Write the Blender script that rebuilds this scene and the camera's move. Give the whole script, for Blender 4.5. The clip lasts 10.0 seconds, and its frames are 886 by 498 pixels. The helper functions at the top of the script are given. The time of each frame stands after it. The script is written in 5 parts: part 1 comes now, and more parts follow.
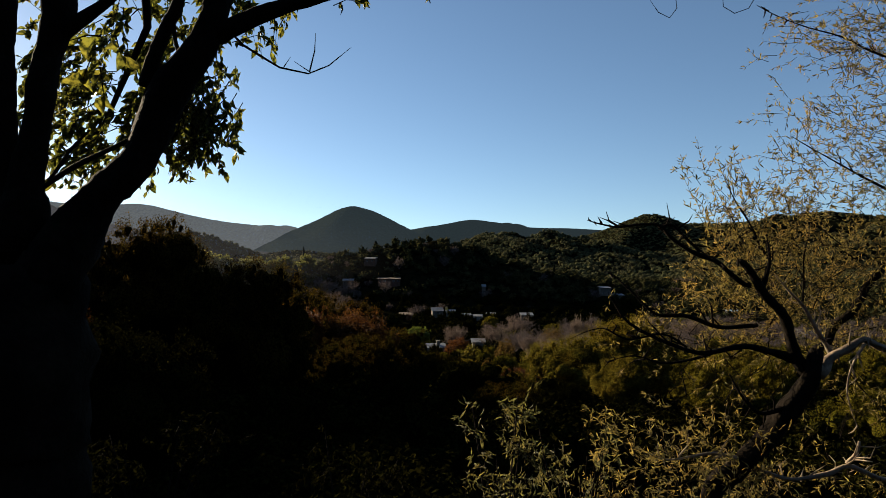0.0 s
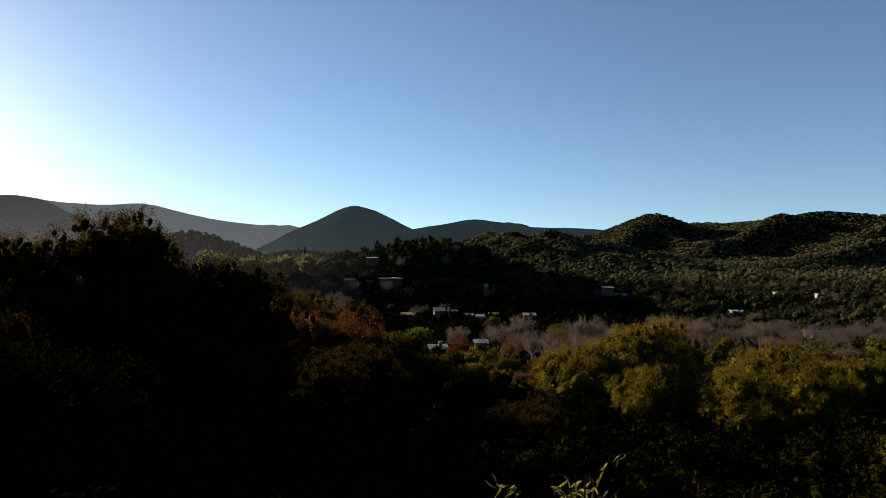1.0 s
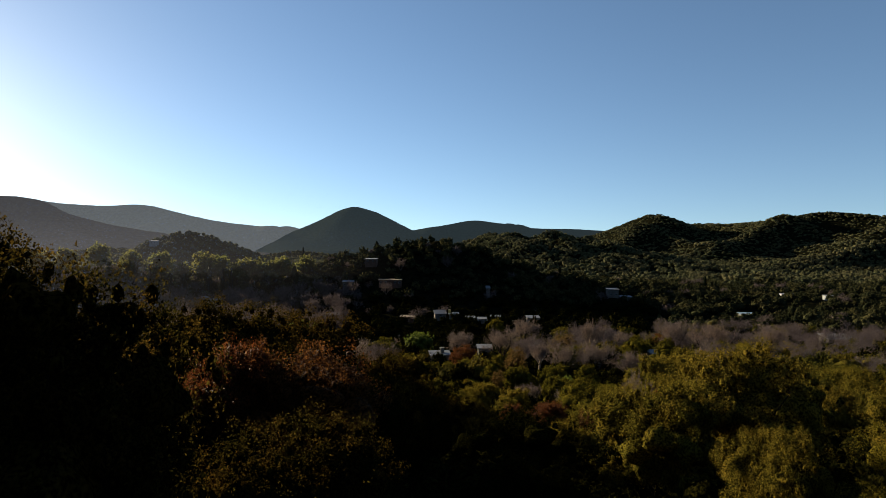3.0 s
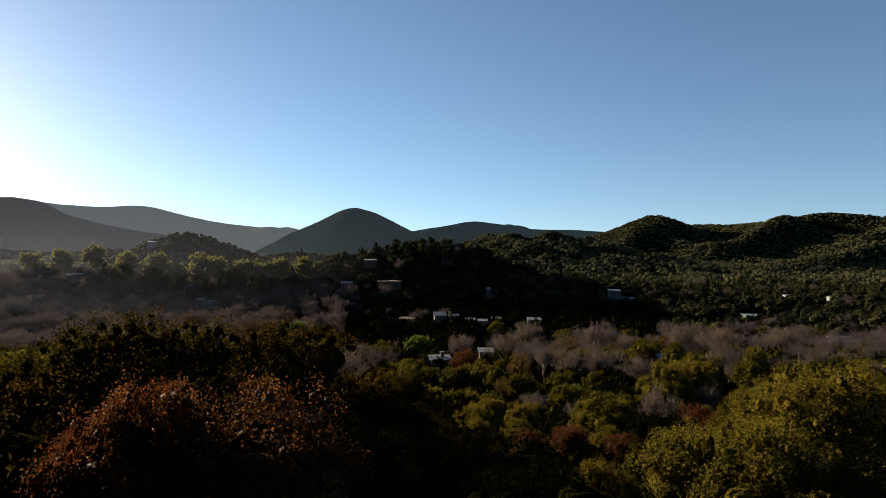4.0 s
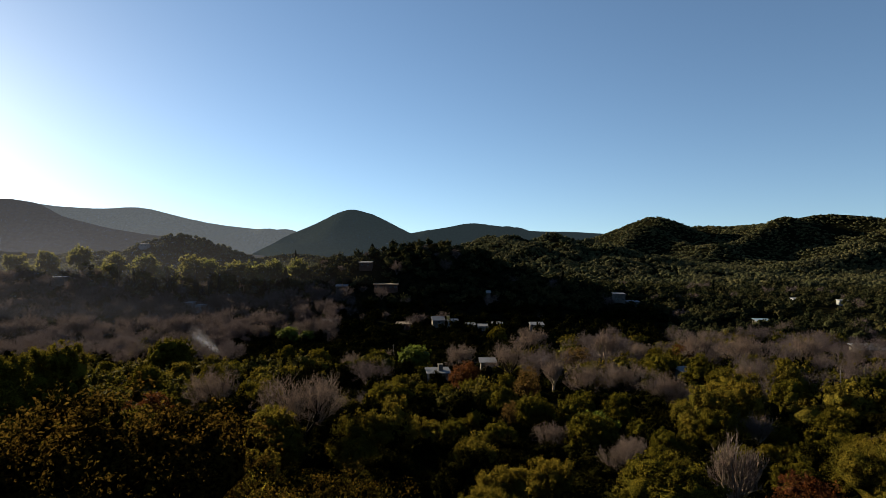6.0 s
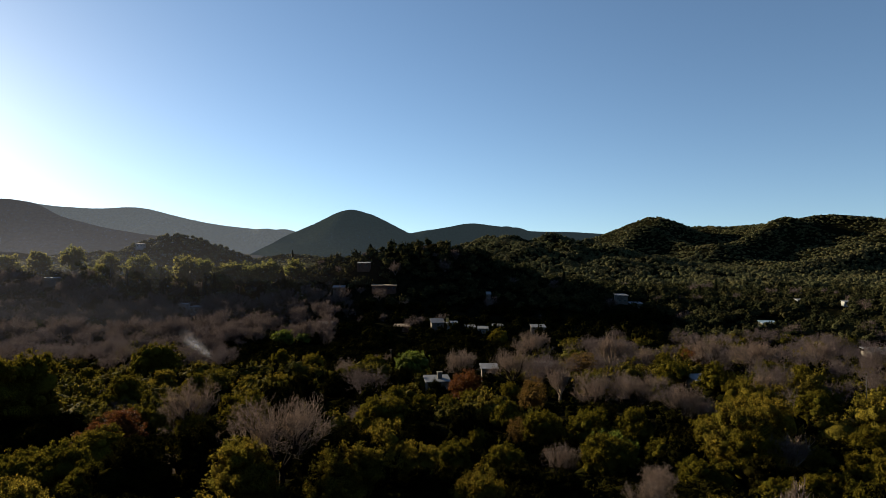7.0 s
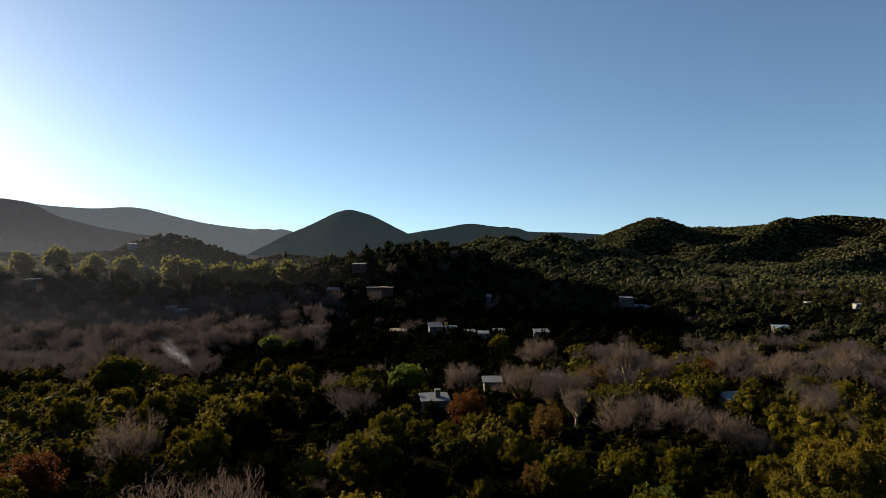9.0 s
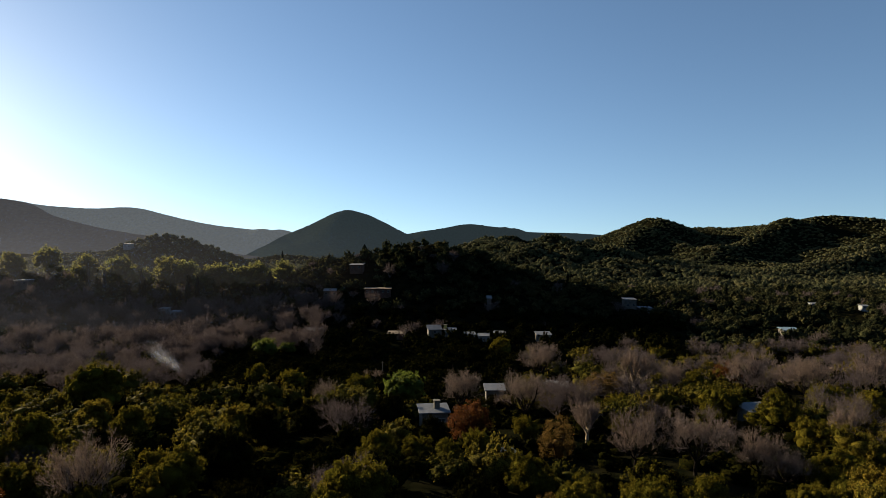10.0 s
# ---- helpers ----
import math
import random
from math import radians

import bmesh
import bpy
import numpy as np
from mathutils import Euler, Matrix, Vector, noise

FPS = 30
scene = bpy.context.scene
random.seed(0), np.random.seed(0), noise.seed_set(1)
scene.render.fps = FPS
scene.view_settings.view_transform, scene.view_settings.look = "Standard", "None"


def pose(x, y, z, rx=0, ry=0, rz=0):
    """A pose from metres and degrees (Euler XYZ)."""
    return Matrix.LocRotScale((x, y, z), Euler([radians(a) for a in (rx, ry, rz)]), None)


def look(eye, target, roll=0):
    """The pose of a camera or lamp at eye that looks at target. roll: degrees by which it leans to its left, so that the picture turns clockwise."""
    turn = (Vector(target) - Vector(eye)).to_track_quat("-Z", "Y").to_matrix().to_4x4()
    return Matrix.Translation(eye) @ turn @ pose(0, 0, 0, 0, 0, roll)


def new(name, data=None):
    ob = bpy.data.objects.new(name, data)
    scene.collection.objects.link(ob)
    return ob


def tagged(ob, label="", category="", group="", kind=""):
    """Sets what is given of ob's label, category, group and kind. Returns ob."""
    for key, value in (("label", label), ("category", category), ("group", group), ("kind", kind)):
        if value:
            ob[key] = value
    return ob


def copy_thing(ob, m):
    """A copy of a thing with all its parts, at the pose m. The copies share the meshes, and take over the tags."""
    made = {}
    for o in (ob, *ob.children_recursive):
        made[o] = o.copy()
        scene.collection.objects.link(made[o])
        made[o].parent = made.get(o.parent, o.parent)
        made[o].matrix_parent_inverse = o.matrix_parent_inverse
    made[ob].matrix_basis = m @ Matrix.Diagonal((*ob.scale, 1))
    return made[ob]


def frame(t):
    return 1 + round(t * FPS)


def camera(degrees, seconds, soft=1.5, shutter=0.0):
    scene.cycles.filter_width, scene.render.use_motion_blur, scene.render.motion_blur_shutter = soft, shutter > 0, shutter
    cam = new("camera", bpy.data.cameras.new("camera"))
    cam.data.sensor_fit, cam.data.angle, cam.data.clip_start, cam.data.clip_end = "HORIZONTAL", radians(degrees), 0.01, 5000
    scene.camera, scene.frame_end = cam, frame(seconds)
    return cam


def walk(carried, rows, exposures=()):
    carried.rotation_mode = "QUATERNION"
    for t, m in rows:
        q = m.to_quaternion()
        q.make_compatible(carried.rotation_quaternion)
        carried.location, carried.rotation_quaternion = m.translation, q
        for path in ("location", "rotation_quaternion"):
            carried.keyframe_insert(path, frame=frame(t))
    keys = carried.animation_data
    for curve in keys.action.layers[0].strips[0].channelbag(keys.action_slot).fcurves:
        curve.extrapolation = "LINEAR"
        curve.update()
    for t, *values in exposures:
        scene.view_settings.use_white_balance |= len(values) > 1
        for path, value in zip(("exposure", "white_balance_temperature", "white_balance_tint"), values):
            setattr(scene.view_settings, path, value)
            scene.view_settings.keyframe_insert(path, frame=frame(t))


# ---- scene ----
cam = camera(73.7, 10.0, 0.7)
METRES, EYE, TILT, LEAN, TURN = 65.0, 45.0, 0.0, 0.0, 0.0
# seconds, right, ahead, up (shares of the flight's length), yaw, pitch, roll
ROWS = [
    (0.0, 0.0, 0.0, 0.0, 0.0, 0.0, 0.0),
    (0.5, -0.0005, 0.0215, -0.0011, 0.11, -0.03, -0.01),
    (1.0, -0.0020, 0.0475, -0.0017, 0.18, -0.03, -0.01),
    (1.5, -0.0044, 0.0785, -0.0024, 0.19, -0.03, 0.0),
    (2.0, -0.0062, 0.1145, -0.0032, 0.20, -0.02, 0.0),
    (2.5, -0.0078, 0.1549, -0.0038, 0.195, 0.03, 0.0),
    (4.0, -0.0121, 0.2800, -0.0063, 0.148, 0.18, 0.03),
    (4.5, -0.0121, 0.3340, -0.0063, 0.115, 0.236, 0.03),
    (5.0, -0.0121, 0.3892, -0.0070, 0.074, 0.297, 0.03),
    (5.5, -0.0116, 0.4463, -0.0073, 0.04, 0.344, 0.03),
    (7.0, -0.0128, 0.6178, -0.0020, -0.088, 0.377, 0.01),
    (7.5, -0.0126, 0.6780, -0.0013, -0.128, 0.377, 0.0),
    (8.0, -0.0125, 0.7393, -0.0010, -0.162, 0.384, -0.01),
    (8.5, -0.0127, 0.8000, -0.0002, -0.202, 0.404, -0.03),
    (9.0, -0.0129, 0.8600, 0.0011, -0.243, 0.418, -0.05),
    (9.5, -0.0136, 0.9197, 0.0021, -0.29, 0.431, -0.06),
    (10.0, -0.0143, 0.9798, 0.0028, -0.337, 0.452, -0.07),
]
walk(cam, [(t, pose(0, 0, EYE, TILT, LEAN, TURN) @ pose(METRES * x, METRES * y, METRES * z, 90 + pitch, roll, yaw)) for t, x, y, z, yaw, pitch, roll in ROWS],
     exposures=((0.0, 1.70, 6500, 6), (10.0, 1.70, 6500, 6)))

# ---- light ----
SUN_AZIMUTH, SUN_HEIGHT = -48.0, 13.5
world = bpy.data.worlds.new("sky")
scene.world = world
world.use_nodes = True
sky = world.node_tree.nodes.new("ShaderNodeTexSky")
sky.sky_type, sky.sun_disc = "NISHITA", False
sky.sun_elevation, sky.sun_rotation = radians(SUN_HEIGHT), radians(SUN_AZIMUTH)
sky.air_density, sky.dust_density, sky.ozone_density, sky.altitude = 0.80, 0.24, 1.95, 300
lift, way = world.node_tree.nodes.new("ShaderNodeVectorMath"), world.node_tree.nodes.new("ShaderNodeTexCoord")
lift.inputs[1].default_value = (0, 0, 0.06)
world.node_tree.links.new(way.outputs["Generated"], lift.inputs[0])
world.node_tree.links.new(lift.outputs[0], sky.inputs[0])
world.node_tree.links.new(sky.outputs[0], world.node_tree.nodes["Background"].inputs[0])
world.node_tree.nodes["Background"].inputs[1].default_value = 0.0495
sun = new("sun", bpy.data.lights.new("sun", "SUN"))
sun.data.energy, sun.data.angle, sun.data.color = 5.0, radians(0.55), (1.0, 0.80, 0.55)
SUN_WAY = Vector((math.sin(radians(SUN_AZIMUTH)) * math.cos(radians(SUN_HEIGHT)), math.cos(radians(SUN_AZIMUTH)) * math.cos(radians(SUN_HEIGHT)), math.sin(radians(SUN_HEIGHT))))
sun.matrix_world = look(SUN_WAY * 100, (0, 0, 0))


# ---- materials ----
def shader(name):
    m = bpy.data.materials.new(name)
    m.use_nodes = True
    t = m.node_tree
    return m, t, t.nodes["Principled BSDF"], t.nodes["Material Output"]


def mixed(t, factor, a, b):
    n = t.nodes.new("ShaderNodeMix")
    n.data_type = "RGBA"
    t.links.new(factor, n.inputs[0])
    for s, c in ((6, a), (7, b)):
        if isinstance(c, tuple):
            n.inputs[s].default_value = (*c, 1)
        else:
            t.links.new(c, n.inputs[s])
    return n.outputs[2]


def noise_tex(t, scale, detail=4, space="Object"):
    c = t.nodes.new("ShaderNodeTexCoord")
    n = t.nodes.new("ShaderNodeTexNoise")
    n.inputs["Scale"].default_value, n.inputs["Detail"].default_value = scale, detail
    t.links.new(c.outputs[space], n.inputs["Vector"])
    return n.outputs[0]


def stretch(t, value, low, high):
    n = t.nodes.new("ShaderNodeMapRange")
    n.inputs[1].default_value, n.inputs[2].default_value = low, high
    t.links.new(value, n.inputs[0])
    return n.outputs[0]


def cells(t, scale):
    c = t.nodes.new("ShaderNodeTexCoord")
    n = t.nodes.new("ShaderNodeTexVoronoi")
    n.inputs["Scale"].default_value = scale
    t.links.new(c.outputs["Object"], n.inputs["Vector"])
    return n.outputs["Distance"]


def bumped(t, p, value, strength, distance, invert=False):
    bp = t.nodes.new("ShaderNodeBump")
    bp.inputs["Strength"].default_value, bp.inputs["Distance"].default_value, bp.invert = strength, distance, invert
    t.links.new(value, bp.inputs["Height"])
    t.links.new(bp.outputs[0], p.inputs["Normal"])


def foliage(name, dark, light, warm, through_light=0.3, gloss=0.55, patch=0.9, shine=0.01, grain=5.0):
    """Leaves: a tint for each tree, another for each leaf or lump, grain of leaf tufts with the shade of their hollows
    put into the colour, and light that shines through.
    """
    m, t, p, out = shader(name)
    dark, light, warm = (tuple(k * v for k, v in zip((0.92, 0.95, 1.25), c)) for c in (dark, light, warm))
    info = t.nodes.new("ShaderNodeObjectInfo")
    geo = t.nodes.new("ShaderNodeNewGeometry")
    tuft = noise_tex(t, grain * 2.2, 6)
    c = mixed(t, geo.outputs["Random Per Island"], dark, light)
    c = mixed(t, stretch(t, info.outputs["Random"], 0.45, 1.3), c, warm)
    c = mixed(t, stretch(t, noise_tex(t, patch), 0.42, 0.72), c, warm)
    # hollows between tufts darkened, as shade put into the colour
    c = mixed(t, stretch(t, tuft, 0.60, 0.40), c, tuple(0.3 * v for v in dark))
    t.links.new(c, p.inputs["Base Color"])
    p.inputs["Roughness"].default_value = gloss
    p.inputs["Specular IOR Level"].default_value = shine
    bumped(t, p, tuft, 1.0, 0.8 / grain)
    tr = t.nodes.new("ShaderNodeBsdfTranslucent")
    t.links.new(c, tr.inputs[0])
    mx = t.nodes.new("ShaderNodeMixShader")
    mx.inputs[0].default_value = through_light
    t.links.new(p.outputs[0], mx.inputs[1])
    t.links.new(tr.outputs[0], mx.inputs[2])
    t.links.new(mx.outputs[0], out.inputs[0])
    return m


def wooded(name, gap, crown, warm, scale, relief):
    """Ground so far off that its cover of crowns is grain: rounded tops, the shade of the gaps between them put into
    the colour.
    """
    m, t, p, out = shader(name)
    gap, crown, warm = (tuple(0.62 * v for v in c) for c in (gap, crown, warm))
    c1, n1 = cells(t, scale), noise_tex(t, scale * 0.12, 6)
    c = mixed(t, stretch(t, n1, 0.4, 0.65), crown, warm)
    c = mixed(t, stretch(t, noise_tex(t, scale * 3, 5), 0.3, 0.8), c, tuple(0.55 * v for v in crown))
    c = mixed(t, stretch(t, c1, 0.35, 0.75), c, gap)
    t.links.new(c, p.inputs["Base Color"])
    p.inputs["Roughness"].default_value, p.inputs["Specular IOR Level"].default_value = 1.0, 0.0
    bumped(t, p, c1, 1.0, relief, True)
    return m, t, p


def rough(name, a, b, scale, bump=0.3, roughness=0.9, fine=8.0, shine=0.3):
    """A matt surface with stains at one size and grain at another."""
    m, t, p, out = shader(name)
    n1, n2 = noise_tex(t, scale), noise_tex(t, scale * fine, 6)
    c = mixed(t, stretch(t, n1, 0.35, 0.65), a, b)
    c = mixed(t, stretch(t, n2, 0.3, 0.9), c, tuple(0.6 * v for v in a))
    t.links.new(c, p.inputs["Base Color"])
    p.inputs["Roughness"].default_value, p.inputs["Specular IOR Level"].default_value = roughness, shine
    bp = t.nodes.new("ShaderNodeBump")
    bp.inputs["Strength"].default_value = bump
    bp.inputs["Distance"].default_value = 0.5 / scale / fine
    t.links.new(n2, bp.inputs["Height"])
    t.links.new(bp.outputs[0], p.inputs["Normal"])
    return m


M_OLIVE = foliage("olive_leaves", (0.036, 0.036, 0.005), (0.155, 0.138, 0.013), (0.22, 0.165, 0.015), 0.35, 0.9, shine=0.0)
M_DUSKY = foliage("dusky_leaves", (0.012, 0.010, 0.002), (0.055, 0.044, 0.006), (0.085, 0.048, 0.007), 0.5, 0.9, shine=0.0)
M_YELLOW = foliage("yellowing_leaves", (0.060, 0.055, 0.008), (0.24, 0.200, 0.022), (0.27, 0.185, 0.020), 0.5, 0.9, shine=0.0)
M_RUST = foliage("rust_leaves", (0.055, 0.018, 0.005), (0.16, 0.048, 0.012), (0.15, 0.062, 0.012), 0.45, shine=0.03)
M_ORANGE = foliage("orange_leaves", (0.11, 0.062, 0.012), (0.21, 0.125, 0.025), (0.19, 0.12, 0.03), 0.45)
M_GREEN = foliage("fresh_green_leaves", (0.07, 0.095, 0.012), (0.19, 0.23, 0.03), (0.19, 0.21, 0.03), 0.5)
# near-black leaves; also used where shade is put into the colour
M_DARK_SHADE = foliage("dark_and_shaded_leaves", (0.004, 0.005, 0.0012), (0.018, 0.018, 0.003), (0.024, 0.020, 0.003), 0.15, 0.9, shine=0.0)
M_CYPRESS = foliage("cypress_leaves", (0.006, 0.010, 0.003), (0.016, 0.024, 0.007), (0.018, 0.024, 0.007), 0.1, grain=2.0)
# extra blue in these leaves: the hills' haze put into the colour
M_SCRUB = foliage("hazed_hillside_leaves", (0.058, 0.068, 0.026), (0.150, 0.150, 0.055), (0.180, 0.150, 0.055), 0.45, 0.8, 0.02, grain=0.5)
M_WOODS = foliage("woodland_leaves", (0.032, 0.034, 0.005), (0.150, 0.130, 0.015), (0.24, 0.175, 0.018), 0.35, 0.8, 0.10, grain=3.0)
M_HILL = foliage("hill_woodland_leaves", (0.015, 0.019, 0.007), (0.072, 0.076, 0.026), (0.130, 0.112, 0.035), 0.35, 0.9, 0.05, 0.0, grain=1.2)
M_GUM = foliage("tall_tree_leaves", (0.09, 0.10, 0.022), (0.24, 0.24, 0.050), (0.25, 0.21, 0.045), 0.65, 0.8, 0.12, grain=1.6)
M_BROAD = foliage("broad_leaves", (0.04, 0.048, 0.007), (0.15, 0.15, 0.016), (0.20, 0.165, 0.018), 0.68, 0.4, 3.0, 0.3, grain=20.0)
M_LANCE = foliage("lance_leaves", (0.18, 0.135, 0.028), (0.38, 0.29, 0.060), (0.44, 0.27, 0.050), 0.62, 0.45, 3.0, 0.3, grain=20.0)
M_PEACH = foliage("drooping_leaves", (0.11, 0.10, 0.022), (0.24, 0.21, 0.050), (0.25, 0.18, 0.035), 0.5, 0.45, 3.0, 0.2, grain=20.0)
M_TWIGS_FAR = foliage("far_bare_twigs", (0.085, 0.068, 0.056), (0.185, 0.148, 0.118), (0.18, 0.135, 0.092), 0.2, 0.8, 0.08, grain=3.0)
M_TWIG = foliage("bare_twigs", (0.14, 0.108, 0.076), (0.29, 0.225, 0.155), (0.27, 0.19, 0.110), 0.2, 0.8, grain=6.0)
M_BARK = rough("bark", (0.006, 0.0045, 0.0035), (0.014, 0.011, 0.008), 9.0, 1.0, 1.0, 5.0, 0.03)
M_PALEBARK = rough("pale_bark", (0.14, 0.10, 0.07), (0.26, 0.20, 0.14), 6.0, 0.6, 0.9)
M_DRY = rough("dry_stalk", (0.30, 0.24, 0.15), (0.42, 0.35, 0.22), 9.0, 0.3, 0.9)
M_PLASTER = rough("weathered_plaster", (0.08, 0.075, 0.066), (0.14, 0.13, 0.118), 0.6, 0.2, 0.95, 8.0, 0.1)
M_BRICKWALL = rough("bare_brick_wall", (0.060, 0.032, 0.022), (0.095, 0.052, 0.038), 0.7, 0.3, 0.95)
M_WHITEWALL = rough("limewashed_wall", (0.17, 0.18, 0.19), (0.25, 0.26, 0.26), 0.5, 0.15, 0.9, 8.0, 0.1)
M_METAL = rough("galvanised_roof", (0.11, 0.12, 0.135), (0.18, 0.19, 0.21), 0.5, 0.1, 0.7, 8.0, 0.12)
M_BLUEROOF = rough("blue_painted_roof", (0.16, 0.24, 0.30), (0.24, 0.32, 0.38), 0.5, 0.1, 0.5)
M_OCHRE = rough("ochre_plaster", (0.42, 0.30, 0.08), (0.52, 0.38, 0.12), 0.9, 0.2, 0.9)
M_GLASS = rough("dark_window_glass", (0.02, 0.025, 0.03), (0.03, 0.035, 0.04), 1.0, 0.0, 0.08)
M_WOOD = rough("weathered_timber", (0.10, 0.07, 0.05), (0.18, 0.13, 0.09), 2.0, 0.4, 0.85)
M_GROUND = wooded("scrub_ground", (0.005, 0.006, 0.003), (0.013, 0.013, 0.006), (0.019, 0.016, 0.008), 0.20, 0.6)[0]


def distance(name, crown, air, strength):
    """Far wooded mountains of the backdrop; the haze of the air before them is put in as a faint glow of the surface.
    """
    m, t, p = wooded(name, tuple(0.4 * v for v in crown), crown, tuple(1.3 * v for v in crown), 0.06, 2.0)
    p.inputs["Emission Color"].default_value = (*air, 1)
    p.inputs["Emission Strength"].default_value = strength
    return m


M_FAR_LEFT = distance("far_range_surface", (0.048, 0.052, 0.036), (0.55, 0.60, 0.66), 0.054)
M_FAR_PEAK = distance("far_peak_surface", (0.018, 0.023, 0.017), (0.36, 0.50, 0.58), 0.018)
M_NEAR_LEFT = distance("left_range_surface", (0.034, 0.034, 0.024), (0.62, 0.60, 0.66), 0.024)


# ---- shapes ----
class Shape:
    """Collects faces for one mesh."""

    def __init__(self):
        self.v, self.f, self.n = [], [], 0

    def add(self, verts, faces):
        self.v.append(np.asarray(verts, float).reshape(-1, 3))
        self.f.extend([tuple(i + self.n for i in f) for f in faces])
        self.n += len(self.v[-1])

    def tube(self, points, radii, sides=6):
        pts = [Vector(p) for p in points]
        verts, faces = [], []
        for i, p in enumerate(pts):
            d = (pts[min(i + 1, len(pts) - 1)] - pts[max(i - 1, 0)]).normalized()
            a = d.cross(Vector((0.31, 0.87, 0.38))).normalized()
            b = d.cross(a)
            for k in range(sides):
                w = 2 * math.pi * k / sides
                verts.append(p + (a * math.cos(w) + b * math.sin(w)) * radii[i])
        for i in range(len(pts) - 1):
            for k in range(sides):
                k2 = (k + 1) % sides
                faces.append((i * sides + k, i * sides + k2, (i + 1) * sides + k2, (i + 1) * sides + k))
        faces.append(tuple(range((len(pts) - 1) * sides, len(pts) * sides)))
        self.add(verts, faces)

    def gnarled(self, rng, points, radii, sides=12, step=0.03, crook=0.25, rind=0.12):
        """A crooked tapering limb: a smooth way through the points, with knots, swellings and furrowed bark."""
        p, r = np.array([tuple(q) for q in points], float), np.array(radii, float)
        way, size = [], []
        for i in range(len(p) - 1):
            a, b, c, d = p[max(i - 1, 0)], p[i], p[i + 1], p[min(i + 2, len(p) - 1)]
            n = max(3, int(np.linalg.norm(c - b) / step))
            for u in np.linspace(0, 1, n, endpoint=i == len(p) - 2):
                way.append(0.5 * (2 * b + (c - a) * u + (2 * a - 5 * b + 4 * c - d) * u * u + (3 * b - a - 3 * c + d) * u ** 3))
                size.append(r[i] + (r[i + 1] - r[i]) * u)
        way, size = np.array(way), np.array(size)
        along = np.concatenate([[0], np.cumsum(np.linalg.norm(np.diff(way, axis=0), axis=1))])
        for f in (5.0, 13.0):
            k = rng.uniform(0, 6.28, 3)
            way[1:] += (crook * size[:, None] * np.sin(f * along[:, None] * rng.uniform(0.7, 1.3, 3) + k) * 3.0 / f ** 0.5)[1:]
        size *= 1 + 0.05 * np.sin(9 * along + rng.uniform(0, 6)) + 0.04 * np.sin(23 * along + rng.uniform(0, 6))
        for _ in range(max(1, int(along[-1] * 2.5))):
            size *= 1 + rng.uniform(0.04, 0.14) * np.exp(-((along - rng.uniform(0, along[-1])) / (0.02 + 0.5 * size)) ** 2)
        verts, n = [], len(way)
        furrow = rng.uniform(0, 6.28, 3)
        for i in range(n):
            d = unit(way[min(i + 1, n - 1)] - way[max(i - 1, 0)])
            a = unit(np.cross(d, (0.31, 0.87, 0.38)))
            b = np.cross(d, a)
            w = np.linspace(0, 2 * math.pi, sides, endpoint=False)
            q = size[i] * (1 + rind * np.sin(4 * w + 6 * along[i] + furrow[0]) + 0.6 * rind * rng.normal(size=sides))
            verts.append(way[i] + np.cos(w)[:, None] * a * q[:, None] + np.sin(w)[:, None] * b * q[:, None])
        faces = [(i * sides + k, i * sides + (k + 1) % sides, (i + 1) * sides + (k + 1) % sides, (i + 1) * sides + k) for i in range(n - 1) for k in range(sides)]
        faces.append(tuple(range((n - 1) * sides, n * sides)))
        self.add(np.concatenate(verts), faces)

    def box(self, x0, y0, z0, x1, y1, z1):
        v = [(x, y, z) for z in (z0, z1) for x, y in ((x0, y0), (x1, y0), (x1, y1), (x0, y1))]
        self.add(v, [(3, 2, 1, 0), (4, 5, 6, 7), (0, 1, 5, 4), (1, 2, 6, 5), (2, 3, 7, 6), (3, 0, 4, 7)])

    def mesh(self, name, material, smooth=False):
        me = bpy.data.meshes.new(name)
        me.from_pydata(np.concatenate(self.v).tolist(), [], self.f)
        me.materials.append(material)
        if smooth:
            me.polygons.foreach_set("use_smooth", [True] * len(me.polygons))
        me.update()
        return me


def faces_mesh(name, groups, material, solid=None):
    """A mesh of separate small faces, each group an array of shape (n, corners, 3), and a smooth solid (vertices, triangles)."""
    size = [np.full(len(g), g.shape[1], np.int32) for g in groups]
    co = [np.asarray(g, np.float32).reshape(-1, 3) for g in groups]
    n = sum(len(c) for c in co)
    index = [np.arange(n, dtype=np.int32)]
    loose = sum(len(s) for s in size)
    if solid is not None:
        co.append(np.asarray(solid[0], np.float32))
        index.append((solid[1] + n).astype(np.int32).ravel())
        size.append(np.full(len(solid[1]), 3, np.int32))
    co, index, size = np.concatenate(co), np.concatenate(index), np.concatenate(size)
    me = bpy.data.meshes.new(name)
    me.vertices.add(len(co))
    me.vertices.foreach_set("co", co.ravel())
    me.loops.add(len(index))
    me.loops.foreach_set("vertex_index", index)
    me.polygons.add(len(size))
    me.polygons.foreach_set("loop_start", np.concatenate([[0], np.cumsum(size)[:-1]]).astype(np.int32))
    me.polygons.foreach_set("use_smooth", np.arange(len(size)) >= loose)
    me.materials.append(material)
    me.update(calc_edges=True)
    return me


def ball(level):
    b = bmesh.new()
    bmesh.ops.create_icosphere(b, subdivisions=level, radius=1.0)
    b.verts.index_update()
    out = np.array([v.co[:] for v in b.verts]), np.array([[v.index for v in f.verts] for f in b.faces])
    b.free()
    return out


BALL = {k: ball(k) for k in (1, 2, 3)}


